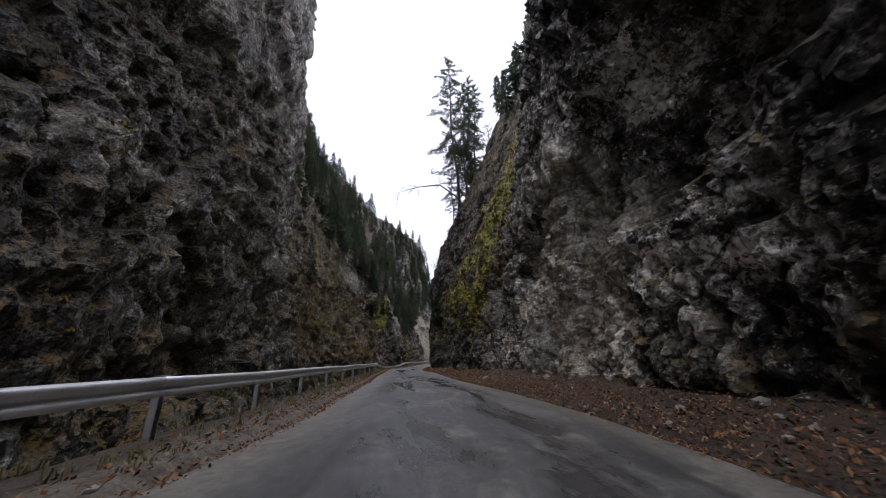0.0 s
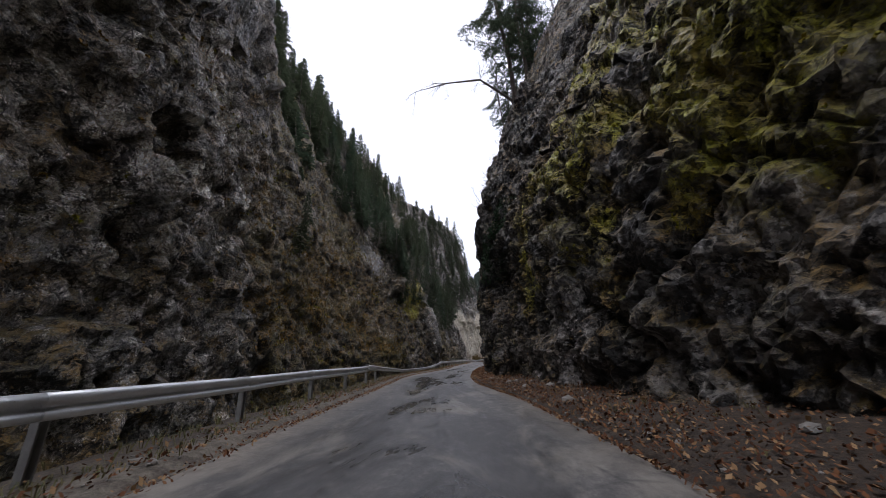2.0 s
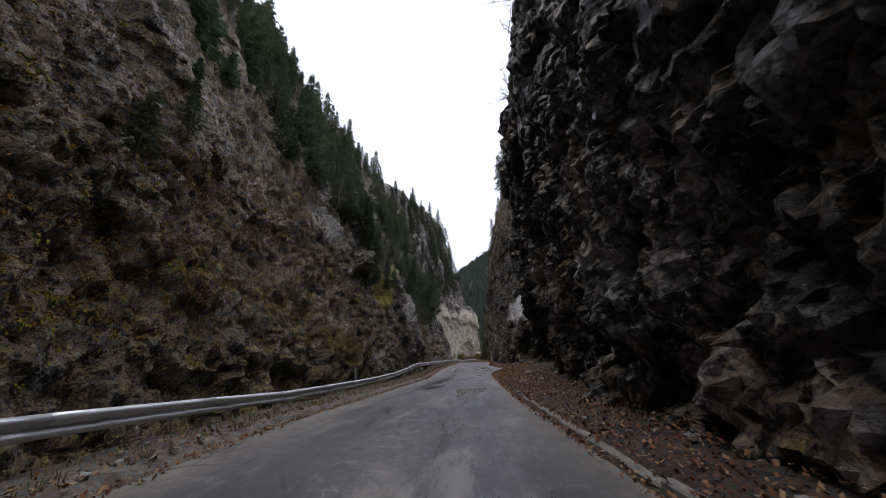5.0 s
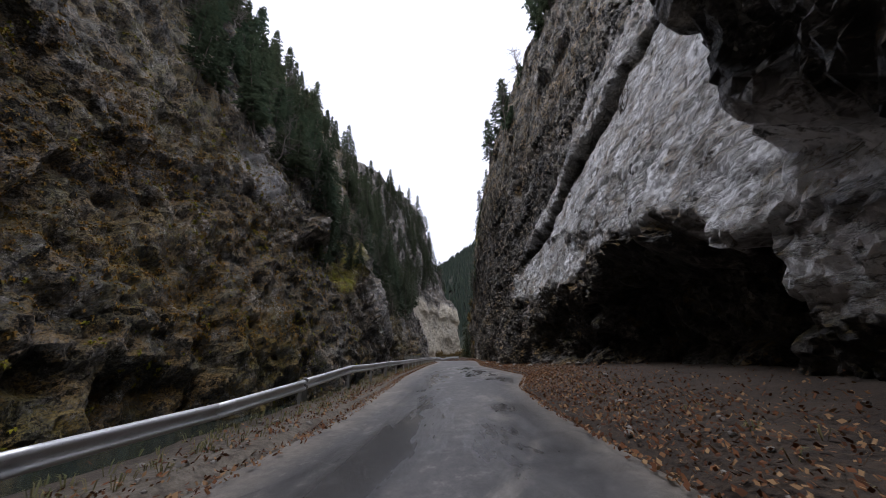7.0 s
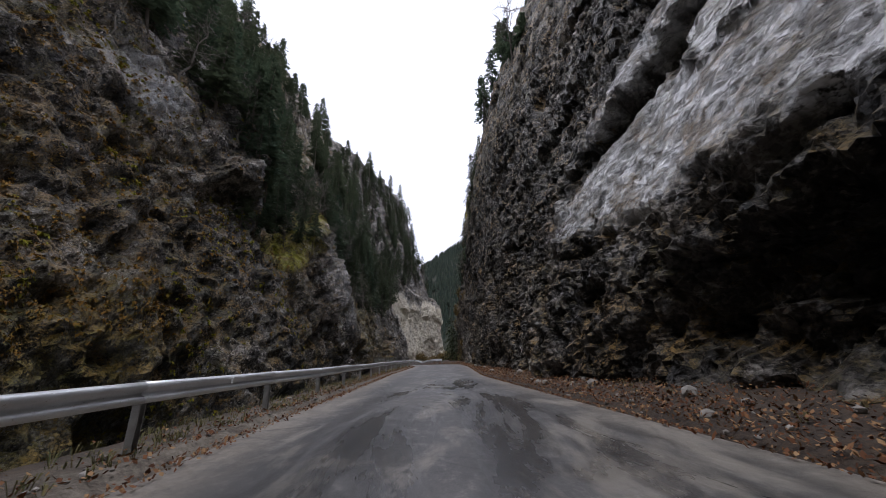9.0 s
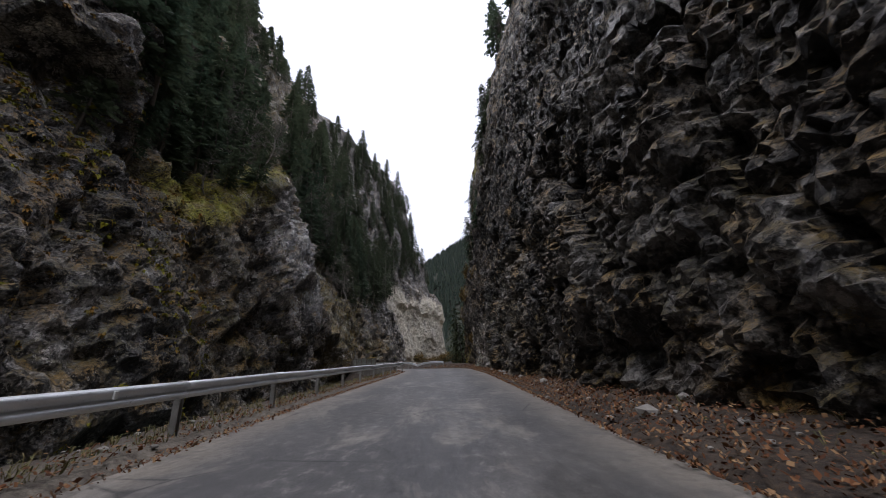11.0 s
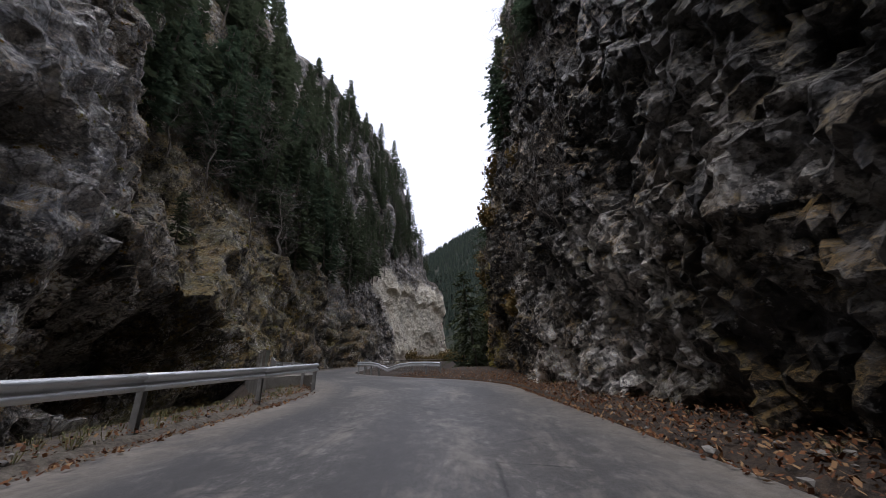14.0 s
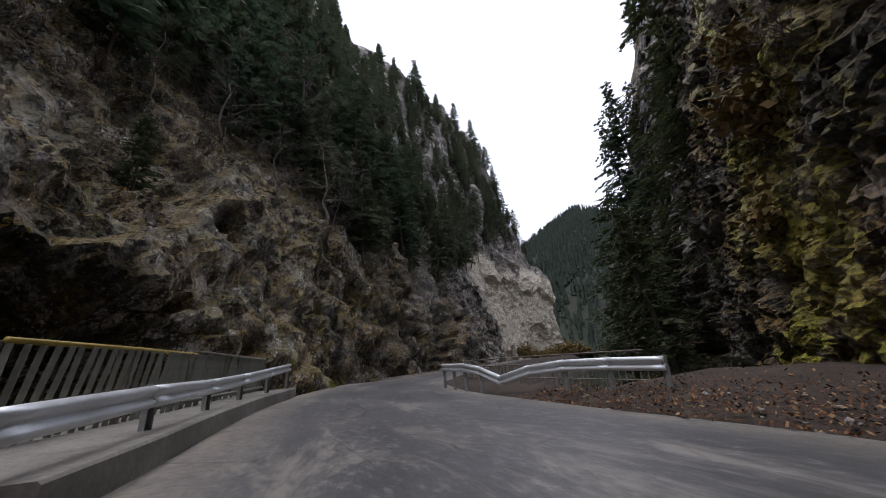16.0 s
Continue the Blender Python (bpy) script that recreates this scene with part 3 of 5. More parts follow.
left_y = spaced((-40, -6, 1.4), (-6, 175, 0.28), (175, 290, 0.6))
left_z = spaced((-5, 34, 0.28), (34, 60, 0.7), (60, 100, 1.6))
LEFT_HOLES = ((45, 17, 3.2, 3.5, 2.4), (51, 5.0, 2.2, 5.0, 1.6), (152, 1.0, 6.0, 4.2, 4.5), (31, 1.0, 9.0, 3.0, 2.0), (142.5, 19.6, 2.4, 3.4, 1.7), (147.5, 22.5, 1.2, 1.8, 1.0), (143, 12, 5.0, 11, -2.2), (183, 30, 4, 6.5, -2.2), (192, 10, 7, 9, -1.6))
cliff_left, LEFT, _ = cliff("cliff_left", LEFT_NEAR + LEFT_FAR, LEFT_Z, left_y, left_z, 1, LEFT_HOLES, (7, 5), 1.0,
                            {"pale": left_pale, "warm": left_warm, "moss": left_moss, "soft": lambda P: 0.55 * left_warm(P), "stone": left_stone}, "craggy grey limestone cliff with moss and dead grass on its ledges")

right_y = spaced((-40, -4, 1.0), (-4, 166, 0.115), (166, 300, 0.8))
right_z = spaced((-0.6, 10, 0.115), (10, 26, 0.3), (26, 60, 1.1))
RIGHT_HOLES = ((130.6, 2.4, 2.0, 1.7, 3.0), (132.4, 5.2, 1.7, 2.8, 2.1), (135.2, 8.6, 0.7, 0.6, 1.4), (47, 6.0, 2.2, 3.0, 1.3), (79.5, 2.4, 5.2, 2.6, 2.2), (89, 2.2, 5.0, 2.0, 1.2), (20, 7.5, 4.0, 2.6, 1.3), (121.5, 7.5, 2.2, 1.6, 1.2), (8, 8.0, 6.0, 3.0, 1.5))
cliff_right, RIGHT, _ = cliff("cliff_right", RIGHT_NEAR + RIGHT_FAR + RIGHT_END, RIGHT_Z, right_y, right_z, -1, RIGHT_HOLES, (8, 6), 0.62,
                              {"pale": right_pale, "warm": lambda P: 0.5 * blob(P, 16, 5, 7, 6, 0.6, 24) + 0.1 * blob(P, 126, 5, 5, 4, 0.7, 25), "moss": right_moss, "soft": slab, "stone": right_stone_and_shade}, "rough limestone cliff with a pale slab and dark hollows rising beside the road", (68.0, 74.0))

# ---------------------------------------------------------------- road and ground
ROAD_LEFT = ((-60, -1.5), (8, -3.2), (14, -4.0), (23, -5.0), (29, -5.9), (44, -7.7), (51, -8.7), (58, -9.2), (76, -8.0), (84, -8.3), (92, -8.7), (116, -8.7), (129, -8.3), (138, -8.0), (146, -7.9), (150.5, -10.0), (154.2, -12.7), (159, -15.5), (166, -17.6), (176, -18.0), (190, -17.6), (215, -14.5), (240, -9.5), (264, -2.5))
ROAD_RIGHT = ((-60, 4.4), (8, 3.3), (14, 2.5), (22, 0.9), (28, 0.1), (38, -1.2), (44, -2.6), (51, -3.3), (62, -3.6), (76, -3.4), (81, -3.0), (88, -1.2), (95, -1.5), (108, -1.8), (126, -0.5), (133, -0.1), (143, 0.1), (148, 0.2), (152.5, -1.5), (156, -4.6), (161, -8.4), (167, -11.2), (175, -12), (190, -11.8), (215, -9), (240, -4.0), (264, 3.0))


def at(table, y):
    t = np.array(table, float)
    return np.interp(y, t[:, 0], t[:, 1])


def road_edges():
    """Left and right edge points of the carriageway, from one end to the other."""
    y = np.arange(-60, 264, 0.8)
    return tuple(np.stack([smooth(at(t, y), 2, 0), y], 1) for t in (ROAD_LEFT, ROAD_RIGHT))


EDGE_L, EDGE_R = road_edges()


def asphalt_material():
    k = Nodes("worn_asphalt")
    lane = k.n.new("ShaderNodeCombineXYZ")
    k.l.new(k.attr("across"), lane.inputs[0])
    k.l.new(k.attr("along"), lane.inputs[1])
    lane = lane.outputs[0]
    big = k.noise(0.45, 5, 0.65, vector=lane, stretch=(1.0, 0.45, 1))
    grit = k.noise(38, 5, 0.75)
    mott = k.noise(5.0, 7, 0.75, vector=lane, stretch=(1.0, 0.6, 1))
    col = k.ramp(big, (0.3, (0.07, 0.068, 0.066)), (0.5, (0.115, 0.111, 0.107)), (0.7, (0.19, 0.182, 0.17)))
    col = k.mix(k.ramp(mott, (0.38, 0.7), (0.54, 0.0)), col, (0.055, 0.054, 0.053))
    col = k.mix(k.ramp(mott, (0.54, 0.0), (0.66, 0.65)), col, (0.33, 0.315, 0.285))
    col = k.mix(k.ramp(grit, (0.35, 0.5), (0.6, 0.0)), col, (0.035, 0.035, 0.035))
    # wheel tracks
    sway = k.math('ADD', k.attr("across"), k.math('MULTIPLY', k.math('SUBTRACT', k.noise(0.12, 3, 0.5, vector=lane), 0.5), 1.6))
    track = k.math('MULTIPLY', k.ramp(k.math('PINGPONG', k.math('SUBTRACT', sway, 0.6), 1.15), (0.45, 0.0), (0.95, 0.75)), k.ramp(k.noise(0.5, 5, 0.7, vector=lane, stretch=(1, 0.2, 1)), (0.35, 0.2), (0.6, 1.0)))
    col = k.mix(track, col, (0.07, 0.069, 0.068))
    wet = k.ramp(k.noise(0.3, 6, 0.68, vector=lane, stretch=(1.5, 0.35, 1), distort=0.6), (0.45, 0.0), (0.56, 1.0))
    wet = k.math('MULTIPLY', wet, k.attr("wet"))
    dust = k.math('MULTIPLY', k.attr("dust"), k.ramp(k.noise(1.2, 6, 0.75), (0.34, 0.15), (0.56, 1.0)))
    col = k.mix(dust, col, k.ramp(k.noise(9, 5, 0.7), (0.3, (0.14, 0.12, 0.095)), (0.7, (0.30, 0.27, 0.225))))
    col = k.mix(k.math('MULTIPLY', wet, 0.6), col, (0.03, 0.03, 0.031))
    sand = k.ramp(k.noise(0.55, 7, 0.72, vector=lane, stretch=(1.2, 0.5, 1), distort=0.5), (0.53, 0.0), (0.64, 0.6))
    col = k.mix(sand, col, (0.29, 0.265, 0.225))
    cracks = k.voronoi(0.55, vector=lane)
    gone = k.ramp(k.noise(0.4, 4, 0.6, vector=lane), (0.5, 0.0), (0.62, 1.0))
    col = k.mix(k.math('MULTIPLY', k.ramp(cracks, (0.0, 0.8), (0.022, 0.0)), gone), col, (0.02, 0.02, 0.02))
    rough = k.mix(wet, (0.55, 0.55, 0.55), (0.16, 0.16, 0.16))
    return k.done(col, rough, k.bump(k.math('ADD', grit, mott), 0.4, 0.012), spec=0.5)


def ground_height(x, y):
    """Height of the ground beside the carriageway."""
    el = np.interp(y, EDGE_L[:, 1], EDGE_L[:, 0])
    er = np.interp(y, EDGE_R[:, 1], EDGE_R[:, 0])
    xl = wall_x(LEFT_NEAR + LEFT_FAR, LEFT_Z, np.atleast_1d(y), np.array([-3.0]))[:, 0]
    d = el - 1.9 - x
    z = np.where(d > 0, 0.1 - np.clip(d * 0.8, 0, 4.2), np.where(x < el - 0.2, 0.1, -0.03))
    right = 0.05 + 0.4 * np.clip((x - er - 0.1) / 2.4, 0, 1.6) ** 0.8
    right = np.where((y > 157) & (x > er + 1.8), 0.1 - np.clip((x - er - 1.8) * 0.8, 0, 4.0), right)
    return np.where(x > er + 0.1, right, z)


road_n = 25
u = np.linspace(0, 1, road_n)
RP = EDGE_L[:, None] * (1 - u)[None, :, None] + EDGE_R[:, None] * u[None, :, None]
RP = RP.reshape(-1, 2)
P3 = np.stack([RP[:, 0], RP[:, 1], np.zeros(len(RP))], 1)
P3[:, 2] = 0.03 + 0.012 * fbm(P3 * 0.5, 3, 5)
bank = np.clip((RP[:, 1] - 143) / 6, 0, 1) * np.clip((175 - RP[:, 1]) / 8, 0, 1)
P3[:, 2] += 0.22 * bank * (1 - np.tile(u, len(EDGE_L)))
asphalt = asphalt_material()
road = new("road", mesh_of("road", P3, grid_faces(len(EDGE_L), road_n, True), asphalt))
uu = np.tile(u, len(EDGE_L))
yy = P3[:, 1]
dust_v = np.clip((0.17 - uu) / 0.12, 0, 1) * 0.9 + np.clip((uu - 0.86) / 0.12, 0, 1) * 0.8 + 0.25 * np.clip(fbm(P3 * 0.25, 3, 31), 0, 1)
wet_v = np.clip((115 - yy) / 12, 0.15, 1) * np.exp(-((uu - 0.55) / 0.38) ** 4)
width_v = np.repeat(np.linalg.norm(EDGE_R - EDGE_L, axis=1), road_n)
middle = (EDGE_L + EDGE_R) / 2
along_v = np.repeat(np.r_[0, np.cumsum(np.linalg.norm(np.diff(middle, axis=0), axis=1))], road_n)
for key, val in (("dust", np.clip(dust_v, 0, 1)), ("wet", np.clip(wet_v, 0, 1)), ("across", uu * width_v), ("along", along_v)):
    a = road.data.attributes.new(key, 'FLOAT', 'POINT')
    a.data.foreach_set("value", val.astype(np.float32))
tagged(road, "narrow worn asphalt road with damp patches and dusty edges", "road", kind="structure")

gx = np.concatenate([np.array([-1800, -900, -400, -160, -80, -50]), np.arange(-34, -12, 0.9), np.arange(-12, 9, 0.3), np.array([9, 12, 16, 22, 30, 50, 90, 200, 500, 1000, 1800])])
gy = np.concatenate([np.array([-1500, -500, -150, -80]), np.arange(-50, -5, 2.0), np.arange(-5, 190, 0.6), np.arange(190, 300, 3.0), np.array([310, 340, 400, 600, 1000, 2500])])
GX, GY = np.meshgrid(gx, gy, indexing="ij")
gxf, gyf = GX.ravel(), GY.ravel()
gz = ground_height(gxf, np.clip(gyf, -60, 275))
G3 = np.stack([gxf, gyf, gz], 1)
inroad = (gxf > np.interp(gyf, EDGE_L[:, 1], EDGE_L[:, 0]) - 0.2) & (gxf < np.interp(gyf, EDGE_R[:, 1], EDGE_R[:, 0]) + 0.2)
G3[:, 2] += np.where(inroad, -0.04, 0.06 * fbm(G3 * 0.8, 4, 6))


def ground_material():
    k = Nodes("leafy_soil")
    a = k.noise(1.3, 6, 0.65)
    b = k.noise(14, 5, 0.7)
    col = k.ramp(a, (0.3, (0.014, 0.011, 0.009)), (0.55, (0.04, 0.029, 0.021)), (0.75, (0.075, 0.062, 0.045)))
    col = k.mix(k.ramp(b, (0.42, 0.0), (0.62, 0.7)), col, (0.075, 0.05, 0.03))
    gravel = k.math('MULTIPLY', k.attr("gravel"), k.ramp(k.noise(2.5, 5, 0.7), (0.35, 0.2), (0.55, 1.0)))
    col = k.mix(gravel, col, k.ramp(b, (0.3, (0.09, 0.075, 0.055)), (0.7, (0.26, 0.23, 0.185))))
    return k.done(col, 0.9, k.bump(b, 0.8, 0.05))


soil = ground_material()
ground = new("ground", mesh_of("ground", G3, grid_faces(len(gx), len(gy)), soil))
a = ground.data.attributes.new("gravel", 'FLOAT', 'POINT')
edge_d = np.abs(gxf - np.interp(gyf, EDGE_L[:, 1], EDGE_L[:, 0]) + 0.4)
a.data.foreach_set("value", np.clip(1.2 - edge_d / 1.2, 0, 1).astype(np.float32))
tagged(ground, "bare earth verge with fallen leaves and gravel", "ground", kind="structure")

# ---------------------------------------------------------------- stream
def water_material():
    k = Nodes("stream_water")
    f = k.noise(1.2, 4, 0.6)
    return k.done(k.mix(f, (0.02, 0.03, 0.025), (0.045, 0.055, 0.045)), 0.12, k.bump(k.noise(3.0, 4, 0.6, stretch=(1.5, 0.5, 1)), 0.35, 0.08))


ys = np.arange(-60, 300, 4.0)
xs = np.linspace(0, 1, 4)
wl_ = np.full(len(ys), -34.0)
wr_ = np.interp(ys, EDGE_L[:, 1], EDGE_L[:, 0]) - 3.0
wr_ = np.where(ys > 150, 14.0, wr_)
W = np.stack([(wl_[:, None] * (1 - xs) + wr_[:, None] * xs).ravel(), np.repeat(ys, 4), np.full(len(ys) * 4, -3.3)], 1)
stream = new("water", mesh_of("water", W, grid_faces(len(ys), 4, True), water_material()))
tagged(stream, "dark narrow mountain stream below the road", "stream", kind="structure")

# ---------------------------------------------------------------- far wooded hill
def hill_z(x, y):
    d = np.hypot((x - 75) / 230, (y - 640) / 260)
    return -4 + 205 * np.clip(1 - d, 0, 1) ** 0.75


hx, hy = np.meshgrid(np.linspace(-160, 310, 60), np.linspace(370, 900, 60), indexing="ij")
H3 = np.stack([hx.ravel(), hy.ravel(), hill_z(hx.ravel(), hy.ravel())], 1)
H3[:, 2] += 7 * fbm(H3 * 0.012, 4, 3)
forest_floor = simple("forest_floor", (0.014, 0.02, 0.012), (0.028, 0.03, 0.018), 0.05, 0.95, 0.4, 0.5)
hill = new("backdrop_hill", mesh_of("backdrop_hill", H3, grid_faces(60, 60), forest_floor))
tagged(hill, "far hill covered in dark spruce forest", "hill", kind="structure")

# ---------------------------------------------------------------- plants
def needles_material(name, a, b, vary=0.4):
    k = Nodes(name)
    col = k.mix(k.island(), a, b)
    col = k.mix(k.math('MULTIPLY', k.object_random(), vary), col, (0.11, 0.105, 0.05))
    k.done(col, 0.7, spec=0.3)
    thin = k.n.new("ShaderNodeBsdfTranslucent")
    k.l.new(col, thin.inputs["Color"])
    both = k.n.new("ShaderNodeMixShader")
    both.inputs[0].default_value = 0.4
    k.l.new(k.bsdf.outputs[0], both.inputs[1])
    k.l.new(thin.outputs[0], both.inputs[2])
    k.l.new(both.outputs[0], k.n["Material Output"].inputs["Surface"])
    return k.mat


spruce_green = needles_material("spruce_needles", (0.045, 0.075, 0.048), (0.105, 0.145, 0.09))
pine_green = needles_material("pine_needles", (0.065, 0.10, 0.06), (0.12, 0.16, 0.10))
fir_green = needles_material("fir_needles", (0.026, 0.04, 0.019), (0.075, 0.09, 0.036), 0.2)
far_green = needles_material("far_needles", (0.022, 0.038, 0.026), (0.045, 0.06, 0.038), 0.0)
bark = simple("bark", (0.09, 0.07, 0.055), (0.17, 0.145, 0.12), 6, 0.9, 0.6, 0.03)
twig_grey = simple("twig_bark", (0.10, 0.085, 0.07), (0.21, 0.185, 0.16), 5, 0.9, 0.3, 0.02)


def grass_material(name, a, b, c):
    k = Nodes(name)
    col = k.ramp(k.island(), (0.0, a), (0.5, b), (1.0, c))
    return k.done(col, 0.85, spec=0.2)


dry_grass = grass_material("dry_grass", (0.15, 0.075, 0.02), (0.37, 0.215, 0.05), (0.19, 0.155, 0.034))
verge_plants = grass_material("verge_plants", (0.09, 0.08, 0.03), (0.22, 0.19, 0.09), (0.10, 0.12, 0.05))
green_moss = grass_material("moss_tufts", (0.09, 0.095, 0.012), (0.31, 0.30, 0.028), (0.22, 0.15, 0.022))


def spruce_mesh(height, spread, seed, fine=1.0):
    """Uneven tiers of drooping boughs, each a flat fan of narrow needle sprays, with gaps between them."""
    r = np.random.default_rng(seed)
    s = Soup()
    z = height * r.uniform(0.08, 0.2)
    while z < height * 0.985:
        k = (height - z) / height
        tier = spread * 0.5 * min(1.0, 0.2 + 1.25 * k) * (1.0 if k < 0.75 else 0.8) * r.uniform(0.6, 1.15)
        n = 7 if k > 0.25 else 6 if k > 0.1 else 4
        a0 = r.uniform(0, 6.28)
        for j in range(n):
            if r.random() < 0.2:
                continue
            a = a0 + 6.283 * j / n + r.normal(0, 0.3)
            rr = tier * r.uniform(0.5, 1.2)
            ca, sa = math.cos(a), math.sin(a)
            zb = z + r.normal(0, 0.12)
            lift = 0.5 if k < 0.15 else 0.12
            steps = max(3, int(rr / (0.34 * fine)))
            for q in range(steps):
                t = 0.18 + 0.82 * (q + r.uniform(0.2, 0.8)) / steps
                c = np.array((ca * rr * t, sa * rr * t, zb + rr * (lift * t - 0.38 * t * t) + r.normal(0, 0.04)))
                ln = (0.2 + 0.3 * rr * (1.15 - t)) * r.uniform(0.6, 1.25) * fine ** 0.45
                for sd in (-1, 1):
                    b = a + sd * r.uniform(0.5, 1.1)
                    d = np.array((math.cos(b), math.sin(b), -r.uniform(0.05, 0.5))) * ln
                    w = np.array((-math.sin(b), math.cos(b), r.normal(0, 0.5))) * (0.12 + 0.07 * ln) * fine ** 0.75
                    s.add([tuple(c - d * 0.1), tuple(c + d * 0.45 + w), tuple(c + d), tuple(c + d * 0.45 - w)], [(0, 1, 2), (0, 2, 3)])
            tip = np.array((ca * rr, sa * rr, zb + rr * (lift - 0.38)))
            d = np.array((ca, sa, -0.15)) * 0.3
            w = np.array((-sa, ca, 0)) * 0.09
            s.add([tuple(tip - d + w), tuple(tip + d), tuple(tip - d - w)], [(0, 1, 2)])
        z += min(height * 0.04, 0.52) * r.uniform(0.75, 1.35) * (0.55 + 0.6 * k)
    return s


def spruce(name, height, spread, seed, mat, fine=1.0):
    root = new(name)
    s = spruce_mesh(height, spread, seed, fine)
    part("crown", s.mesh(name + "_crown", mat, False), mat, root)
    vs, fs = tube([(0, 0, -0.8), (0.02, 0, height * 0.3), (0, 0.03, height * 0.7), (0, 0, height * 0.98)], [height * 0.013, height * 0.011, height * 0.006, 0.02], 7)
    part("trunk", mesh_of(name + "_trunk", vs, fs, bark), bark, root)
    return root


def branching(r, start, d, length, radius, depth, s, droop=0.0, sides=4):
    """Adds a limb and its twigs to the soup."""
    n = 4 if depth else 2
    pts, p, v = [Vector(start)], Vector(start), Vector(d).normalized()
    for i in range(n):
        v = (v + Vector(r.normal(0, 0.13, 3)) + Vector((0, 0, -droop))).normalized()
        p = p + v * (length / n)
        pts.append(p.copy())
    vs, fs = tube(pts, [radius * (1 - 0.8 * i / n) for i in range(n + 1)], sides if depth > 1 else 3)
    s.add(vs, fs)
    if depth == 0:
        return
    for i in range(1, n + 1):
        for _ in range(2 if depth > 1 else 3):
            w = (v * 0.7 + Vector(r.normal(0, 0.6, 3))).normalized()
            branching(r, pts[i], w, length * r.uniform(0.35, 0.6), radius * 0.45, depth - 1, s, droop, sides)


def bare_tree(name, height, seed, depth=2):
    r = np.random.default_rng(seed)
    root = new(name)
    limbs = Soup()
    trunk_pts = [Vector((0, 0, -0.5))]
    for i in range(1, 7):
        trunk_pts.append(Vector((r.normal(0, 0.03) * height, r.normal(0, 0.03) * height, height * i / 6)))
    vs, fs = tube(trunk_pts, [height * 0.016 * (1 - i / 7.5) for i in range(7)], 7)
    part("trunk", mesh_of(name + "_trunk", vs, fs, twig_grey), twig_grey, root)
    for i in range(2, 7):
        for _ in range(4):
            a = r.uniform(0, 6.28)
            branching(r, trunk_pts[i], (math.cos(a), math.sin(a), 0.7), height * r.uniform(0.2, 0.36) * (1.2 - i / 9), height * 0.006, depth - 1, limbs)
    part("branch", limbs.mesh(name + "_branches", twig_grey), twig_grey, root)
    return root


def shrub(name, height, seed):
    r = np.random.default_rng(seed)
    s = Soup()
    for _ in range(8):
        a = r.uniform(0, 6.28)
        branching(r, (r.normal(0, 0.1), r.normal(0, 0.1), -0.1), (0.6 * math.cos(a), 0.6 * math.sin(a), 1), height * r.uniform(0.5, 0.9), height * 0.012, 1, s)
    return s.mesh(name, twig_grey)


# where plants find a hold on the cliffs
def holds(G, want, n, seed, gap):
    """Picks n grid places of a cliff by a weight, not nearer than gap to one another."""
    r = np.random.default_rng(seed)
    P = G.reshape(-1, 3)
    w = np.clip(want(P), 0, None)
    order = r.permutation(len(P))[: 60 * n * 4]
    order = order[r.random(len(order)) < w[order]]
    out = []
    for i in order:
        p = P[i]
        if all((p[0] - q[0]) ** 2 + (p[1] - q[1]) ** 2 + (p[2] - q[2]) ** 2 > gap * gap for q in out):
            out.append(p)
            if len(out) == n:
                break
    return out


def left_wood(P):
    y, z = P[:, 1], P[:, 2]
    low = np.interp(y, [50, 56, 70, 88, 104, 118, 126, 136, 146, 154, 163, 172, 180, 190, 205, 230, 262, 290], [70, 52, 50, 42, 42, 28, 19, 19, 28, 22, 18, 14, 11, 12, 12, 20, 36, 38])
    sparse = np.where(y > 108, 1.0, 0.5) * np.where(z > 60, 1.0, np.where((z > 34) | (y > 152), 0.9, 0.4))
    return np.clip((z - low) / 6, 0, 1) * (z < 96) * (0.6 + 0.8 * fbm(P * 0.05, 2, 77)) * sparse


SPRUCES = [spruce("spruce", h, w, s, spruce_green) for h, w, s in ((14, 6.0, 1), (11, 5.8, 2), (16, 6.4, 3), (8, 4.6, 4), (12, 4.6, 5))]
BARES = [bare_tree("bare_tree", h, s) for h, s in ((9, 11), (7, 12), (11, 13))]
for ob in SPRUCES:
    tagged(ob, "dark green spruce rooted on a rocky slope", "spruce", "spruces on the slopes")
for ob in BARES:
    tagged(ob, "leafless grey deciduous tree on a rocky slope", "tree", "bare trees on the slopes")


def plant(kinds, places, r, lo=0.7, hi=1.2, sink=0.4, lean=4):
    for i, p in enumerate(places):
        k = kinds[int(r.integers(len(kinds)))]
        s = r.uniform(lo, hi)
        m = pose(p[0], p[1], p[2] - sink, r.normal(0, lean), r.normal(0, lean), r.uniform(0, 360)) @ Matrix.Diagonal((s, s, s * r.uniform(0.9, 1.15), 1))
        if k in unused:
            unused.discard(k)
            k.matrix_basis = m
        else:
            c = copy_thing(k, Matrix())
            c.matrix_basis = m


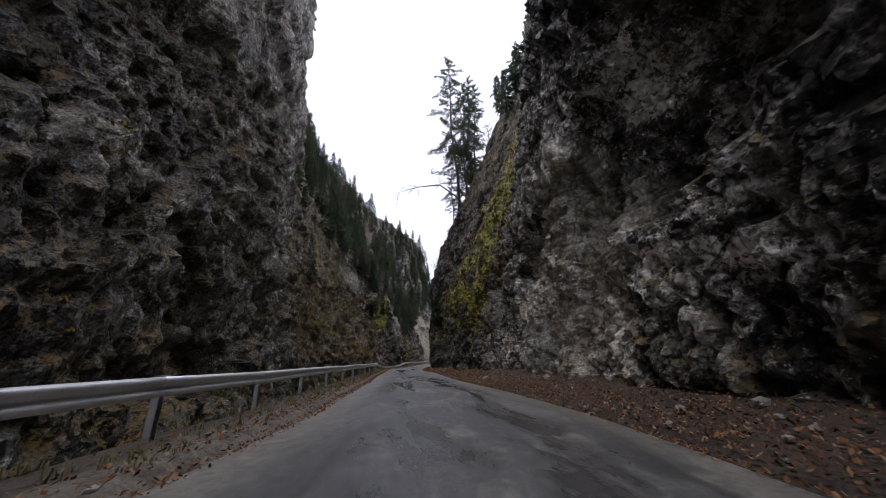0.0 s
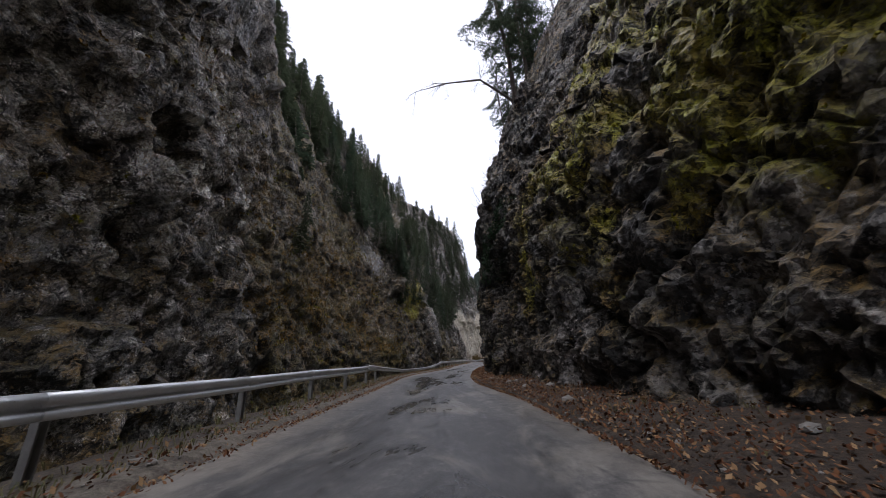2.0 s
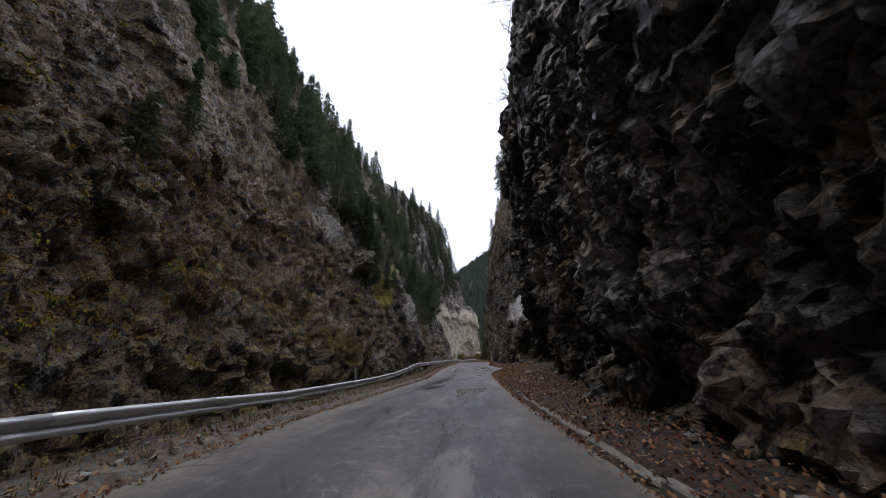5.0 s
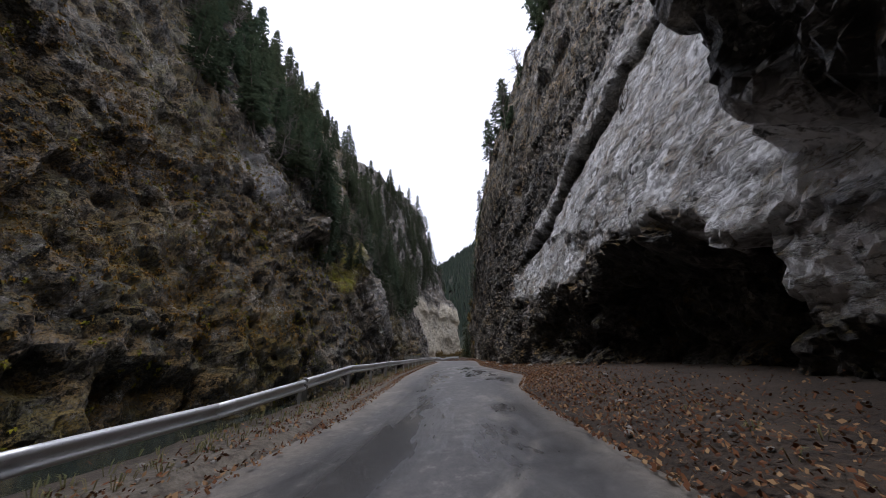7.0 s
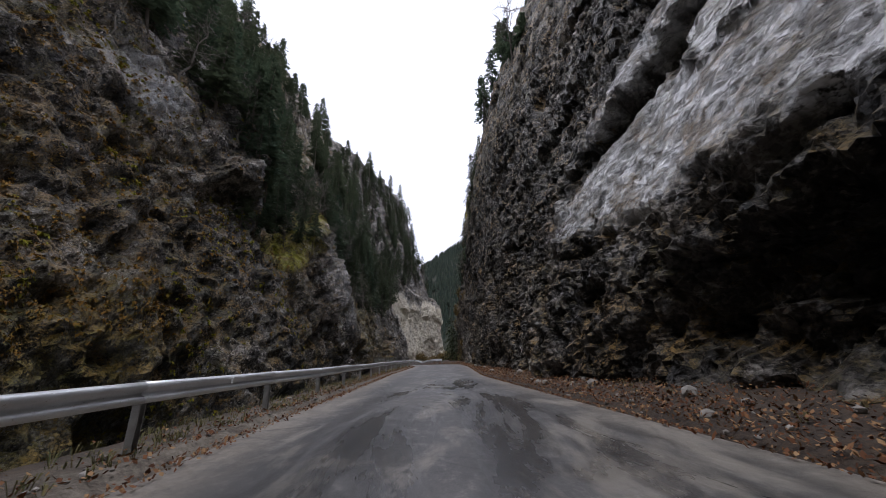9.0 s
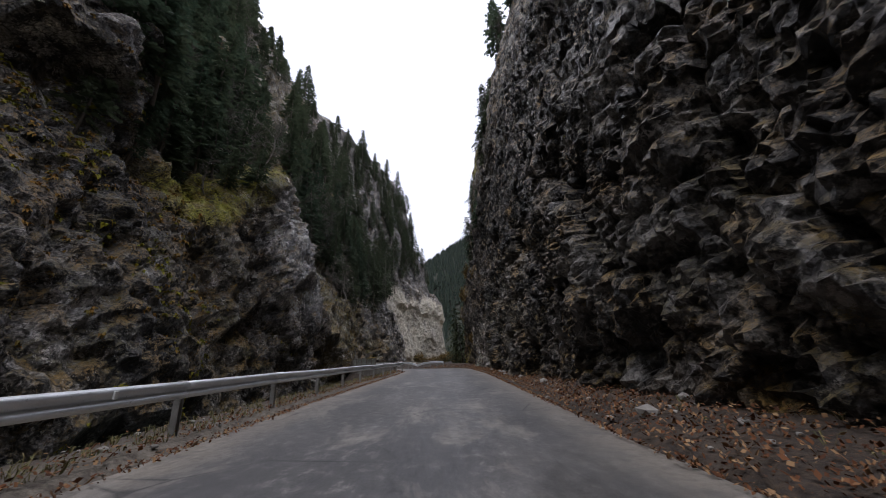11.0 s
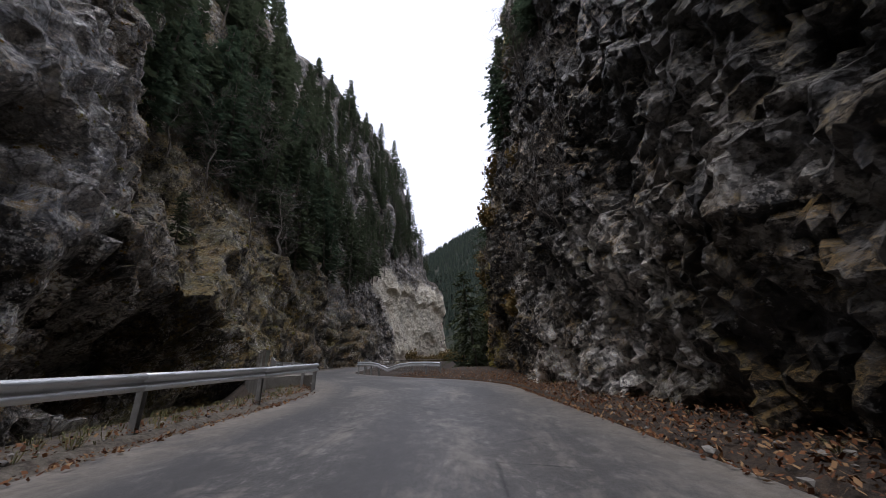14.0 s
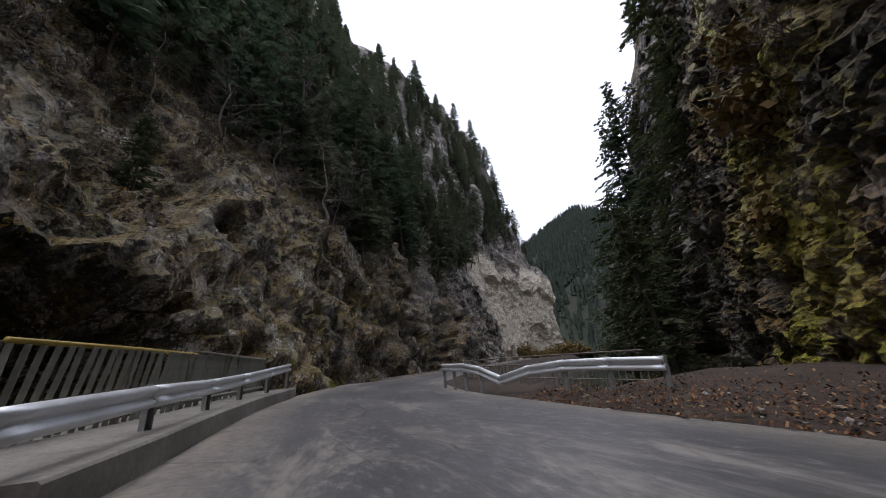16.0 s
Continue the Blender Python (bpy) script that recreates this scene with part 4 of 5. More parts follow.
unused = set(SPRUCES) | set(BARES)
rp = np.random.default_rng(21)
def grove(name, kinds, places, r, label):
    """Far trees joined into one wood."""
    cuts = {}
    for k in kinds:
        for i, o in enumerate(k.children):
            v = np.zeros(len(o.data.vertices) * 3)
            o.data.vertices.foreach_get("co", v)
            cuts[k, i] = (v.reshape(-1, 3), [tuple(p.vertices) for p in o.data.polygons], 1 if o.name.startswith("trunk") else 0)
    s = Soup()
    for p in places:
        k = kinds[int(r.integers(len(kinds)))]
        a, sc = r.uniform(0, 6.28), r.uniform(0.7, 1.2)
        c, d = math.cos(a) * sc, math.sin(a) * sc
        for i in range(len(k.children)):
            v, f, m = cuts[k, i]
            q = np.stack([v[:, 0] * c - v[:, 1] * d, v[:, 0] * d + v[:, 1] * c, v[:, 2] * sc * 1.05], 1) + np.array(p) - (0, 0, 0.4)
            s.add([tuple(x) for x in q.tolist()], f, m)
    return tagged(new(name, s.mesh(name, [spruce_green, bark], False)), label, "forest", kind="stuff")


wild = sorted(holds(LEFT, left_wood, 520, 5, 2.4), key=lambda p: math.hypot(p[1] - 130, p[2]))
plant(SPRUCES, wild[:180], rp)
grove("spruce_wood", SPRUCES, wild[180:], rp, "dark green spruce wood on the high far slopes")
# a dense grove on the bench over the outcrop
plant(SPRUCES, holds(LEFT, lambda P: (P[:, 2] > bench_top(P[:, 1]) + 2) * (P[:, 2] < bench_top(P[:, 1]) + 20) * (np.abs(P[:, 1] - 137) < 15), 64, 21, 1.7), rp, 0.45, 1.0)
plant(BARES, holds(LEFT, lambda P: (P[:, 2] > bench_top(P[:, 1]) + 1.5) * (P[:, 2] < bench_top(P[:, 1]) + 14) * (np.abs(P[:, 1] - 137) < 15), 26, 22, 2.0), rp, 0.5, 0.9)
plant(BARES, holds(LEFT, lambda P: left_wood(P + np.array((0, 0, 5.0))) * 0.9, 120, 6, 3.2), rp)


def right_wood(P):
    return np.clip((P[:, 2] - np.interp(P[:, 1], [-40, 30, 60, 70, 100, 130, 150, 160, 167, 175, 300], [40, 36, 30, 34, 34, 36, 44, 36, 12, 4, 8])) / 6, 0, 1)


plant(SPRUCES, holds(RIGHT, lambda P: right_wood(P) * 0.8, 55, 8, 3.0), rp, 0.6, 1.05)
plant(BARES, holds(RIGHT, right_wood, 22, 9, 3.5), rp, 0.6, 1.0)
plant(SPRUCES, holds(RIGHT, lambda P: 0.6 * (P[:, 2] > 15) * (P[:, 2] < 38) * (np.abs(P[:, 1] - 149) < 9), 12, 23, 2.5), rp, 0.3, 0.55)
plant(BARES, holds(RIGHT, lambda P: 0.6 * (P[:, 2] > 13) * (P[:, 2] < 36) * (np.abs(P[:, 1] - 147) < 10), 10, 24, 2.5), rp, 0.35, 0.6, lean=14)
plant(SPRUCES, [(-33.2, 78.5, 25), (-38.5, 83, 38), (-29.5, 71, 17.5), (-27.4, 124, 12), (-23.5, 157, 9)], rp, 0.5, 0.75)
# dark conifers that close the view beyond the bend
FIRS = [spruce("fir", h, w, s, fir_green, 0.3) for h, w, s in ((12, 5.4, 91), (9, 5.0, 92))]
for ob in FIRS:
    tagged(ob, "dense dark fir beside the bend", "fir", "firs beyond the bend")
unused |= set(FIRS)
plant(FIRS, [(1.6, 168, -2), (0.6, 173, -2.5), (4.4, 171, -1), (4.0, 177, -2), (6.2, 175, -1), (3.6, 182, -2.5), (6.4, 181, -2)], rp, 1.25, 1.6)
plant(FIRS, [(3.6, 165, 4), (4.2, 167, 10), (4.8, 164, 15), (5.6, 166, 20), (6.2, 163, 25), (3.0, 162.5, 8), (7.2, 177, 14), (6.4, 172, 8)], rp, 0.75, 1.05)
plant(SPRUCES, [(8.5, 188, -1), (10.5, 196, -1.5), (9.5, 204, -2), (12.5, 212, -2), (11.5, 222, -2), (14.5, 230, -2), (13.5, 241, -2), (17, 250, -2), (19, 262, -2), (16, 268, -2), (22, 276, -2), (12, 216, 5), (15, 235, 4), (19, 256, 4)], rp, 0.8, 1.15)


def far_woods():
    r = np.random.default_rng(31)
    s = Soup()
    for _ in range(7000):
        x, y = r.uniform(-120, 280), r.uniform(372, 660)
        z = float(hill_z(np.array([x]), np.array([y]))[0])
        h, w = r.uniform(8, 15), r.uniform(1.6, 2.6)
        n = 6
        for lev in range(3):
            z0, z1, ww = z + h * (0.05 + 0.28 * lev), z + h * (0.5 + 0.25 * lev), w * (1 - 0.28 * lev)
            vs = [(x + ww * math.cos(6.283 * q / n + lev) * r.uniform(0.7, 1.2), y + ww * math.sin(6.283 * q / n + lev) * r.uniform(0.7, 1.2), z0 + r.uniform(-0.6, 0.6)) for q in range(n)]
            s.add(vs + [(x, y, z1)], [(q, (q + 1) % n, n) for q in range(n)])
    return s.mesh("far_woods", far_green, False)


woods = new("far_woods", far_woods())
tagged(woods, "distant dark spruce forest on the far hill", "forest", kind="stuff")


# tussocks of dead grass and cushions of moss
def tussocks(name, G, want, n, seed, size, mat, label, side, hang=0.75):
    r = np.random.default_rng(seed)
    P = G.reshape(-1, 3)
    w = np.clip(want(P), 0, 1)
    idx = r.permutation(len(P))
    idx = idx[r.random(len(idx)) < w[idx]][:n]
    vs, fs = [], []
    for i in idx:
        p = P[i]
        k = r.uniform(0.5, 1.25) * size * (0.6 if p[1] > 132 else 1.0)
        for b in range(9):
            a = r.uniform(-1.7, 1.7)
            o = Vector((side * math.cos(a), math.sin(a), 0))
            up = r.uniform(-0.2, 0.75)
            base = Vector(p) + Vector((-side * 0.1, r.normal(0, 0.22) * k, r.normal(0, 0.14) * k))
            mid = base + o * k * 0.36 * r.uniform(0.5, 1.1) + Vector((0, 0, up * k * 0.45))
            tip = mid + o * k * 0.22 * r.uniform(0.3, 1.0) + Vector((0, 0, -hang * k * r.uniform(0.2, 0.75)))
            across = Vector((-o.y, o.x, 0)) * k * r.uniform(0.10, 0.19)
            q = len(vs)
            vs += [tuple(base - across), tuple(base + across), tuple(mid + across * 1.1), tuple(mid - across * 1.1), tuple(tip)]
            fs += [(q, q + 1, q + 2, q + 3), (q + 3, q + 2, q + 4)]
    ob = new(name, mesh_of(name, vs, fs, mat, shade=False))
    return tagged(ob, label, "grass", kind="stuff")


def left_grass(P):
    y, z = P[:, 1], P[:, 2]
    patch = np.clip(0.35 + 1.6 * fbm(P * 0.11, 3, 40), 0, 1)
    zone = np.clip((y - 53) / 12, 0, 1) * np.clip((140 - y) / 25, 0.16, 1) * (y < 215) * np.clip((34 - z) / 12, 0.1, 1) * np.clip((z - 2) / 3, 0, 1)
    near = 0.16 * (y < 56) * np.clip(fbm(P * 0.2, 3, 41), 0, 1)
    zone *= 1 - 0.65 * np.clip(1.5 - np.abs(y - 121) / 9, 0, 1)
    return (zone * (0.25 + patch) + near) * 0.6


tussocks("dry_grass", LEFT, left_grass, 30000, 3, 0.42, dry_grass, "ochre tussocks of dead grass hanging from the cliff ledges", 1)
tussocks("cliff_moss", LEFT, lambda P: 0.3 * np.clip(fbm(P * 0.14, 3, 45), 0, 1) * np.clip((P[:, 1] - 50) / 20, 0.15, 1), 5000, 4, 0.5, green_moss, "yellow-green moss cushions on the cliff", 1)


def right_cushions(P):
    y, z = P[:, 1], P[:, 2]
    a = np.clip(right_moss(P) - 0.45, 0, 1) * (y < 50)
    b = np.clip(1.2 - np.abs(y - 155) / 7, 0, 1) * np.clip(0.3 + 1.4 * fbm(P * 0.3, 3, 48), 0, 1) * (y < 160)
    return a * 0.5 + b * 0.5 + 0.02 * (z > 9) * np.clip(fbm(P * 0.2, 3, 49), 0, 1)


tussocks("road_cliff_moss", RIGHT, right_cushions, 15000, 6, 0.15, green_moss, "bright yellow-green moss cushions on the road cliff", -1)
tussocks("hanging_grass", RIGHT, lambda P: 0.5 * np.clip(1.4 - np.abs(P[:, 1] - 47) / 4, 0, 1) * np.clip((6.5 - P[:, 2]) / 3, 0, 1) * (P[:, 2] > 0.4) * np.clip(0.35 + 1.5 * fbm(P * 0.5, 3, 58), 0, 1), 5200, 7, 0.17, verge_plants, "grey-green plants and dead grass hanging over the road cliff foot", -1)

# leafless bushes on the ledges
shrub_mesh = [shrub("bush", 1.6, s) for s in (41, 42, 43)]
for i, p in enumerate(holds(LEFT, lambda P: 0.6 * (P[:, 1] > 24) * (P[:, 1] < 56) * (P[:, 2] > 22) * (P[:, 2] < 48), 24, 17, 2.0) + holds(LEFT, lambda P: left_grass(P) * 1.3 + 0.03, 100, 12, 1.6) + holds(RIGHT, lambda P: 0.4 * (P[:, 2] > 12) + 0.1 * (P[:, 2] > 5), 40, 13, 1.8) + holds(RIGHT, lambda P: 0.5 * (P[:, 2] > 5) * (P[:, 2] < 32) * (np.abs(P[:, 1] - 148) < 8), 34, 14, 1.3) + holds(RIGHT, lambda P: 0.5 * (P[:, 2] > 14) * (P[:, 2] < 40) * (np.abs(P[:, 1] - 60) < 8), 22, 15, 1.5)):
    ob = new("bush", shrub_mesh[i % 3])
    k = rp.uniform(0.6, 1.6)
    ob.matrix_basis = pose(p[0], p[1], p[2], rp.normal(0, 12), rp.normal(8 if p[0] < -12 else -8, 10), rp.uniform(0, 360)) @ Matrix.Diagonal((k, k, k, 1))
    tagged(ob, "leafless grey-brown bush growing from a rock ledge", "bush", "bushes on the ledges")

# rusty bushes with withered leaves at the foot of the far pale cliff
withered = grass_material("withered_leaves", (0.12, 0.085, 0.03), (0.24, 0.16, 0.06), (0.10, 0.095, 0.035))


def leafy_bush(height, seed):
    r = np.random.default_rng(seed)
    root = new("leafy_bush")
    limbs, leaves = Soup(), Soup()
    for _ in range(8):
        a = r.uniform(0, 6.28)
        branching(r, (r.normal(0, 0.2), r.normal(0, 0.2), -0.2), (0.6 * math.cos(a), 0.6 * math.sin(a), 1), height * r.uniform(0.5, 0.9), height * 0.012, 1, limbs)
    for v in limbs.v[::3]:
        if v[2] < height * 0.15:
            continue
        for _ in range(3):
            c = np.array(v) + r.normal(0, 0.22, 3)
            a, b = r.normal(0, 0.13, 3), r.normal(0, 0.13, 3)
            leaves.add([tuple(c - a), tuple(c + b), tuple(c + a), tuple(c - b)], [(0, 1, 2, 3)])
    part("branch", limbs.mesh("bush_branches", twig_grey), twig_grey, root)
    part("foliage", leaves.mesh("bush_foliage", withered, False), withered, root)
    return tagged(root, "bush with withered ochre leaves rooted at the rock", "bush", "withered bushes")


first_bush = leafy_bush(3.2, 71)
spots = [(-6.5, 243, 0), (-4.5, 249, 0), (-3.0, 253, 0), (-1.0, 258, 0), (0.8, 261, 0), (2.6, 265, 0), (4.5, 268, 0), (6.5, 272, 0), (8.5, 276, 0), (-8.0, 238, 0.3), (-9.5, 232, 0.5), (0.5, 270, 1), (10.5, 281, -0.5)]
for i, (x, y, z) in enumerate(spots):
    b = first_bush if i == 0 else copy_thing(first_bush, Matrix())
    k = rp.uniform(0.7, 1.5)
    b.matrix_basis = pose(x, y, z, 0, 0, 67 * i) @ Matrix.Diagonal((k, k, k, 1))


for i, p in enumerate(holds(RIGHT, lambda P: 0.5 * (P[:, 2] > 3) * (P[:, 2] < 24) * (np.abs(P[:, 1] - 153) < 6), 16, 16, 1.6)):
    b = copy_thing(first_bush, Matrix())
    k = rp.uniform(0.35, 0.6)
    b.matrix_basis = pose(p[0] + 0.1, p[1], p[2], 0, -20, 67 * i) @ Matrix.Diagonal((k, k, k, 1))


def ivy(name, centres, n, seed):
    """Dark leaves that cling to the road cliff round some centres."""
    r = np.random.default_rng(seed)
    P = RIGHT.reshape(-1, 3)
    s = Soup()
    for cy, cz, wy, wz in centres:
        d = np.hypot((P[:, 1] - cy) / wy, (P[:, 2] - cz) / wz) + 0.5 * pnoise(P * 0.8, 33)
        idx = np.nonzero(d < 0.9)[0]
        for i in r.choice(idx, n):
            c = P[i] + np.array((-r.uniform(0.02, 0.2), r.normal(0, 0.06), r.normal(0, 0.06)))
            u = np.array((r.normal(0, 0.3), r.normal(0, 1), r.normal(0, 0.5)))
            u *= r.uniform(0.05, 0.09) / np.linalg.norm(u)
            w = np.array((-r.uniform(0.3, 1), r.normal(0, 0.3), -r.uniform(0.3, 1)))
            w *= r.uniform(0.06, 0.1) / np.linalg.norm(w)
            s.add([tuple(c), tuple(c + u + w * 0.6), tuple(c + w * 1.6), tuple(c - u + w * 0.6)], [(0, 1, 2, 3)])
    ob = new(name, s.mesh(name, ivy_green, False))
    return tagged(ob, "dark green ivy leaves hanging on the road cliff", "ivy", kind="stuff")


ivy_green = grass_material("ivy_leaves", (0.02, 0.045, 0.02), (0.05, 0.085, 0.04), (0.03, 0.055, 0.03))
ivy("ivy", ((50.0, 8.5, 2.0, 2.0), (47.5, 10.5, 1.6, 1.4)), 1300, 81)

# the dead leaning tree that reaches over the road
def dead_tree():
    r = np.random.default_rng(55)
    root = new("dead_leaning_tree")
    pts = [Vector((5.5, 63, 29.5)), Vector((3.2, 61.6, 33.2)), Vector((-0.6, 60, 35.4)), Vector((-4.8, 58.9, 34.4)), Vector((-8.6, 58, 32.8))]
    vs, fs = tube(pts, [0.24, 0.19, 0.13, 0.08, 0.03], 7)
    part("trunk", mesh_of("dead_trunk", vs, fs, twig_grey), twig_grey, root)
    s = Soup()
    for i, k in ((1, 4), (2, 6), (3, 5), (4, 2)):
        for _ in range(k):
            branching(r, pts[i], (r.normal(-0.3, 0.6), r.normal(0, 0.5), r.normal(-0.3, 0.8)), r.uniform(1.2, 3.4), 0.035, 1, s, 0.1)
    part("branch", s.mesh("dead_branches", twig_grey), twig_grey, root)
    return tagged(root, "dead bare tree leaning out from the cliff over the road", "tree")


dead_tree()


def pine(name, height, seed):
    """A tall thin tree with a bare lower trunk and feathery uneven limbs."""
    r = np.random.default_rng(seed)
    root = new(name)
    pts = [(0.25 * math.sin(i * 1.1), 0.2 * math.cos(i * 1.7), height * i / 8 - (1.0 if i == 0 else 0)) for i in range(9)]
    vs, fs = tube(pts, [height * 0.009 * (1 - i / 8.6) for i in range(9)], 7)
    part("trunk", mesh_of(name + "_trunk", vs, fs, bark), bark, root)
    limbs, needles = Soup(), Soup()
    z = height * 0.22
    while z < height * 0.99:
        k = (height - z) / height
        if r.random() < 0.85:
            a = r.uniform(0, 6.28)
            reach = height * 0.19 * (0.25 + k) * r.uniform(0.35, 1.1)
            x0, y0 = np.interp(z, [p[2] for p in pts], [p[0] for p in pts]), np.interp(z, [p[2] for p in pts], [p[1] for p in pts])
            line = [np.array((x0 + math.cos(a) * reach * t, y0 + math.sin(a) * reach * t, z + reach * (0.15 * t - 0.35 * t * t))) for t in (0, 0.35, 0.7, 1.0)]
            vs, fs = tube([tuple(p) for p in line], [0.05, 0.035, 0.02, 0.008], 4)
            limbs.add(vs, fs)
            for _ in range(int(22 * reach)):
                t = r.uniform(0.25, 1.05)
                c = line[0] + (line[-1] - line[0]) * t + r.normal(0, 0.16, 3) * (0.4 + 0.25 * reach) * np.array((1, 1, 0.6))
                for _ in range(3):
                    d = r.normal(0, 1, 3) + np.array((math.cos(a), math.sin(a), -0.3))
                    d *= r.uniform(0.22, 0.42) / np.linalg.norm(d)
                    w = np.cross(d, r.normal(0, 1, 3))
                    w *= 0.045 / (np.linalg.norm(w) + 1e-6)
                    needles.add([tuple(c - w), tuple(c + w), tuple(c + d)], [(0, 1, 2)])
        z += height * 0.006 * r.uniform(0.5, 1.8)
    part("branch", limbs.mesh(name + "_limbs", bark), bark, root)
    part("crown", needles.mesh(name + "_crown", pine_green, False), pine_green, root)
    return root


tall = pine("tall_pine", 38, 61)
tall.matrix_basis = pose(3.2, 58.5, 27, 3, -4, 20)
tagged(tall, "tall thin feathery pine on the cliff edge above the road", "pine", "pines above the road")
for x, y, z, k in ((5.6, 60.5, 28, 0.9), (7.5, 66, 31, 0.9), (4.4, 57.0, 26, 0.8), (2.2, 64, 27, 0.45), (4.2, 70, 28, 0.5), (6.5, 74, 31, 0.6)):
    c = copy_thing(tall, Matrix())
    c.matrix_basis = pose(x, y, z, 2, -3, 70 * k) @ Matrix.Diagonal((k, k, k, 1))

# ---------------------------------------------------------------- crash barriers
def steel_material():
    k = Nodes("galvanised_steel")
    f = k.noise(2.2, 6, 0.65)
    spots = k.noise(25, 4, 0.7)
    col = k.ramp(f, (0.3, (0.62, 0.64, 0.65)), (0.7, (0.80, 0.82, 0.83)))
    col = k.mix(k.ramp(spots, (0.62, 0.0), (0.72, 0.6)), col, (0.16, 0.11, 0.075))
    return k.done(col, k.ramp(f, (0.3, 0.3), (0.7, 0.45)), k.bump(spots, 0.1, 0.01), metal=0.4)


steel = steel_material()
post_steel = simple("post_steel", (0.22, 0.22, 0.21), (0.36, 0.35, 0.33), 5, 0.6, 0.2, 0.01, metal=0.3)
# height and depth of the two-wave section, front then back
WAVE = ((0.0, -0.155), (0.03, -0.15), (0.082, -0.115), (0.082, -0.06), (0.012, -0.02), (0.012, 0.02), (0.082, 0.06), (0.082, 0.115), (0.03, 0.15), (0.0, 0.155))


def beam_mesh(a, b, out):
    """One length of barrier rail from a to b (its middle line); out: the side of the road."""
    a, b = Vector(a), Vector(b)
    n = 5
    prof = [(d, h) for d, h in WAVE] + [(d - 0.012, h) for d, h in reversed(WAVE)]
    vs, fs = [], []
    for i in range(n + 1):
        p = a.lerp(b, i / n)
        for d, h in prof:
            vs.append(tuple(p + Vector(out) * d + Vector((0, 0, h))))
    m = len(prof)
    for i in range(n):
        for j in range(m):
            k = (j + 1) % m
            fs.append((i * m + j, i * m + k, (i + 1) * m + k, (i + 1) * m + j))
    fs.append(tuple(range(m))[::-1])
    fs.append(tuple(n * m + j for j in range(m)))
    return mesh_of("beam", vs, fs, steel)


def post_into(root, x, y, top, foot, lean=(0, 0)):
    bm = bmesh.new()
    h = top - foot
    box(bm, (0.12, 0.012, h), Matrix.Translation((0, 0.05, 0)), 0.003)
    box(bm, (0.12, 0.012, h), Matrix.Translation((0, -0.05, 0)), 0.003)
    box(bm, (0.012, 0.09, h), Matrix.Translation((-0.05, 0, 0)), 0.003)
    ob = part("post", bm, post_steel, root)
    ob.matrix_basis = pose(x, y, (top + foot) / 2, lean[0], lean[1], 0)
    return ob


def marker_into(root, x, y, z):
    bm = bmesh.new()
    box(bm, (0.03, 0.07, 0.12), None, 0.01)
    ob = part("reflector", bm, marker_white, root, "small white reflector")
    ob.matrix_basis = pose(x, y, z)


marker_white = simple("reflector_white", (0.6, 0.6, 0.58), (0.75, 0.75, 0.72), 8, 0.4, 0.1, 0.005)


def barrier(name, line, side, label, skip=(), every=4.0, markers=(), foot_drop=0.0):
    """line: x, y and top height along the rail. side: +1 when the road lies towards +x."""
    root = tagged(new(name), label, "guardrail", "crash barriers")
    L = np.array(line, float)
    s = np.r_[0, np.cumsum(np.linalg.norm(np.diff(L[:, :2], axis=0), axis=1))]
    cuts = np.linspace(0, s[-1], max(2, round(s[-1] / every) + 1))
    P = np.stack([np.interp(cuts, s, L[:, k]) for k in range(3)], 1)
    P[:, 2] += 0.015 * np.sin(np.arange(len(P)) * 2.3) - 0.155
    for i in range(len(P) - 1):
        d = P[i + 1] - P[i]
        o = np.array((d[1], -d[0], 0)) * side
        o = o / np.linalg.norm(o)
        lift = 0.006 * (i % 2)
        part("beam", beam_mesh(P[i] + o * lift - d / np.linalg.norm(d) * 0.12, P[i + 1] + o * lift, o), steel, root)
    for i in range(len(P)):
        x, y, z = P[i]
        if any(a <= y <= b for a, b in skip):
            continue
        gz = float(ground_height(np.array([x - side * 0.12]), np.array([y]))[0]) - foot_drop
        post_into(root, x - side * 0.075, y, z + 0.17, min(gz, z - 0.3) - 0.15)
    for x, y, z in markers:
        marker_into(root, x, y, z)
    return root


barrier("guardrail", ((-2.6, -30, 1.05), (-4.4, 4, 1.05), (-5.4, 12, 1.05), (-6.3, 22, 1.06), (-7.6, 33, 1.06), (-9.0, 45.5, 1.08)), 1,
        "long dented galvanised steel crash barrier on posts above the stream", markers=((-7.05, 29, 0.9), (-8.75, 44.5, 0.9)))
barrier("damaged_guardrail", ((-9.1, 45.8, 1.14), (-9.8, 50, 1.0), (-10.8, 57, 0.72), (-11.1, 64, 0.42), (-10.9, 71, 0.40), (-10.4, 75, 0.46), (-10.0, 79, 0.75)), 1,
        "bent galvanised crash barrier sagging down to the gravel verge", skip=((52, 76),), every=3.4, markers=((-10.0, 54, 0.75),))
barrier("guardrail", ((-9.95, 79.2, 0.78), (-9.75, 82.5, 1.02), (-9.6, 90, 1.05), (-9.4, 98, 1.06), (-9.4, 112, 1.06), (-9.2, 125, 1.08), (-8.8, 133, 1.08), (-8.5, 140, 1.1), (-8.1, 146.2, 1.14)), 1,
        "galvanised steel crash barrier on posts beside the grassy verge", markers=((-9.4, 93, 0.95), (-9.2, 109, 0.95)))
loose = new("loose_post")
post_into(loose, 0, 0, 1.1, -0.3, (3, -5))
loose.matrix_basis = pose(-12.0, 72.5, -0.1)
tagged(loose, "grey steel barrier post standing without its rail", "post")

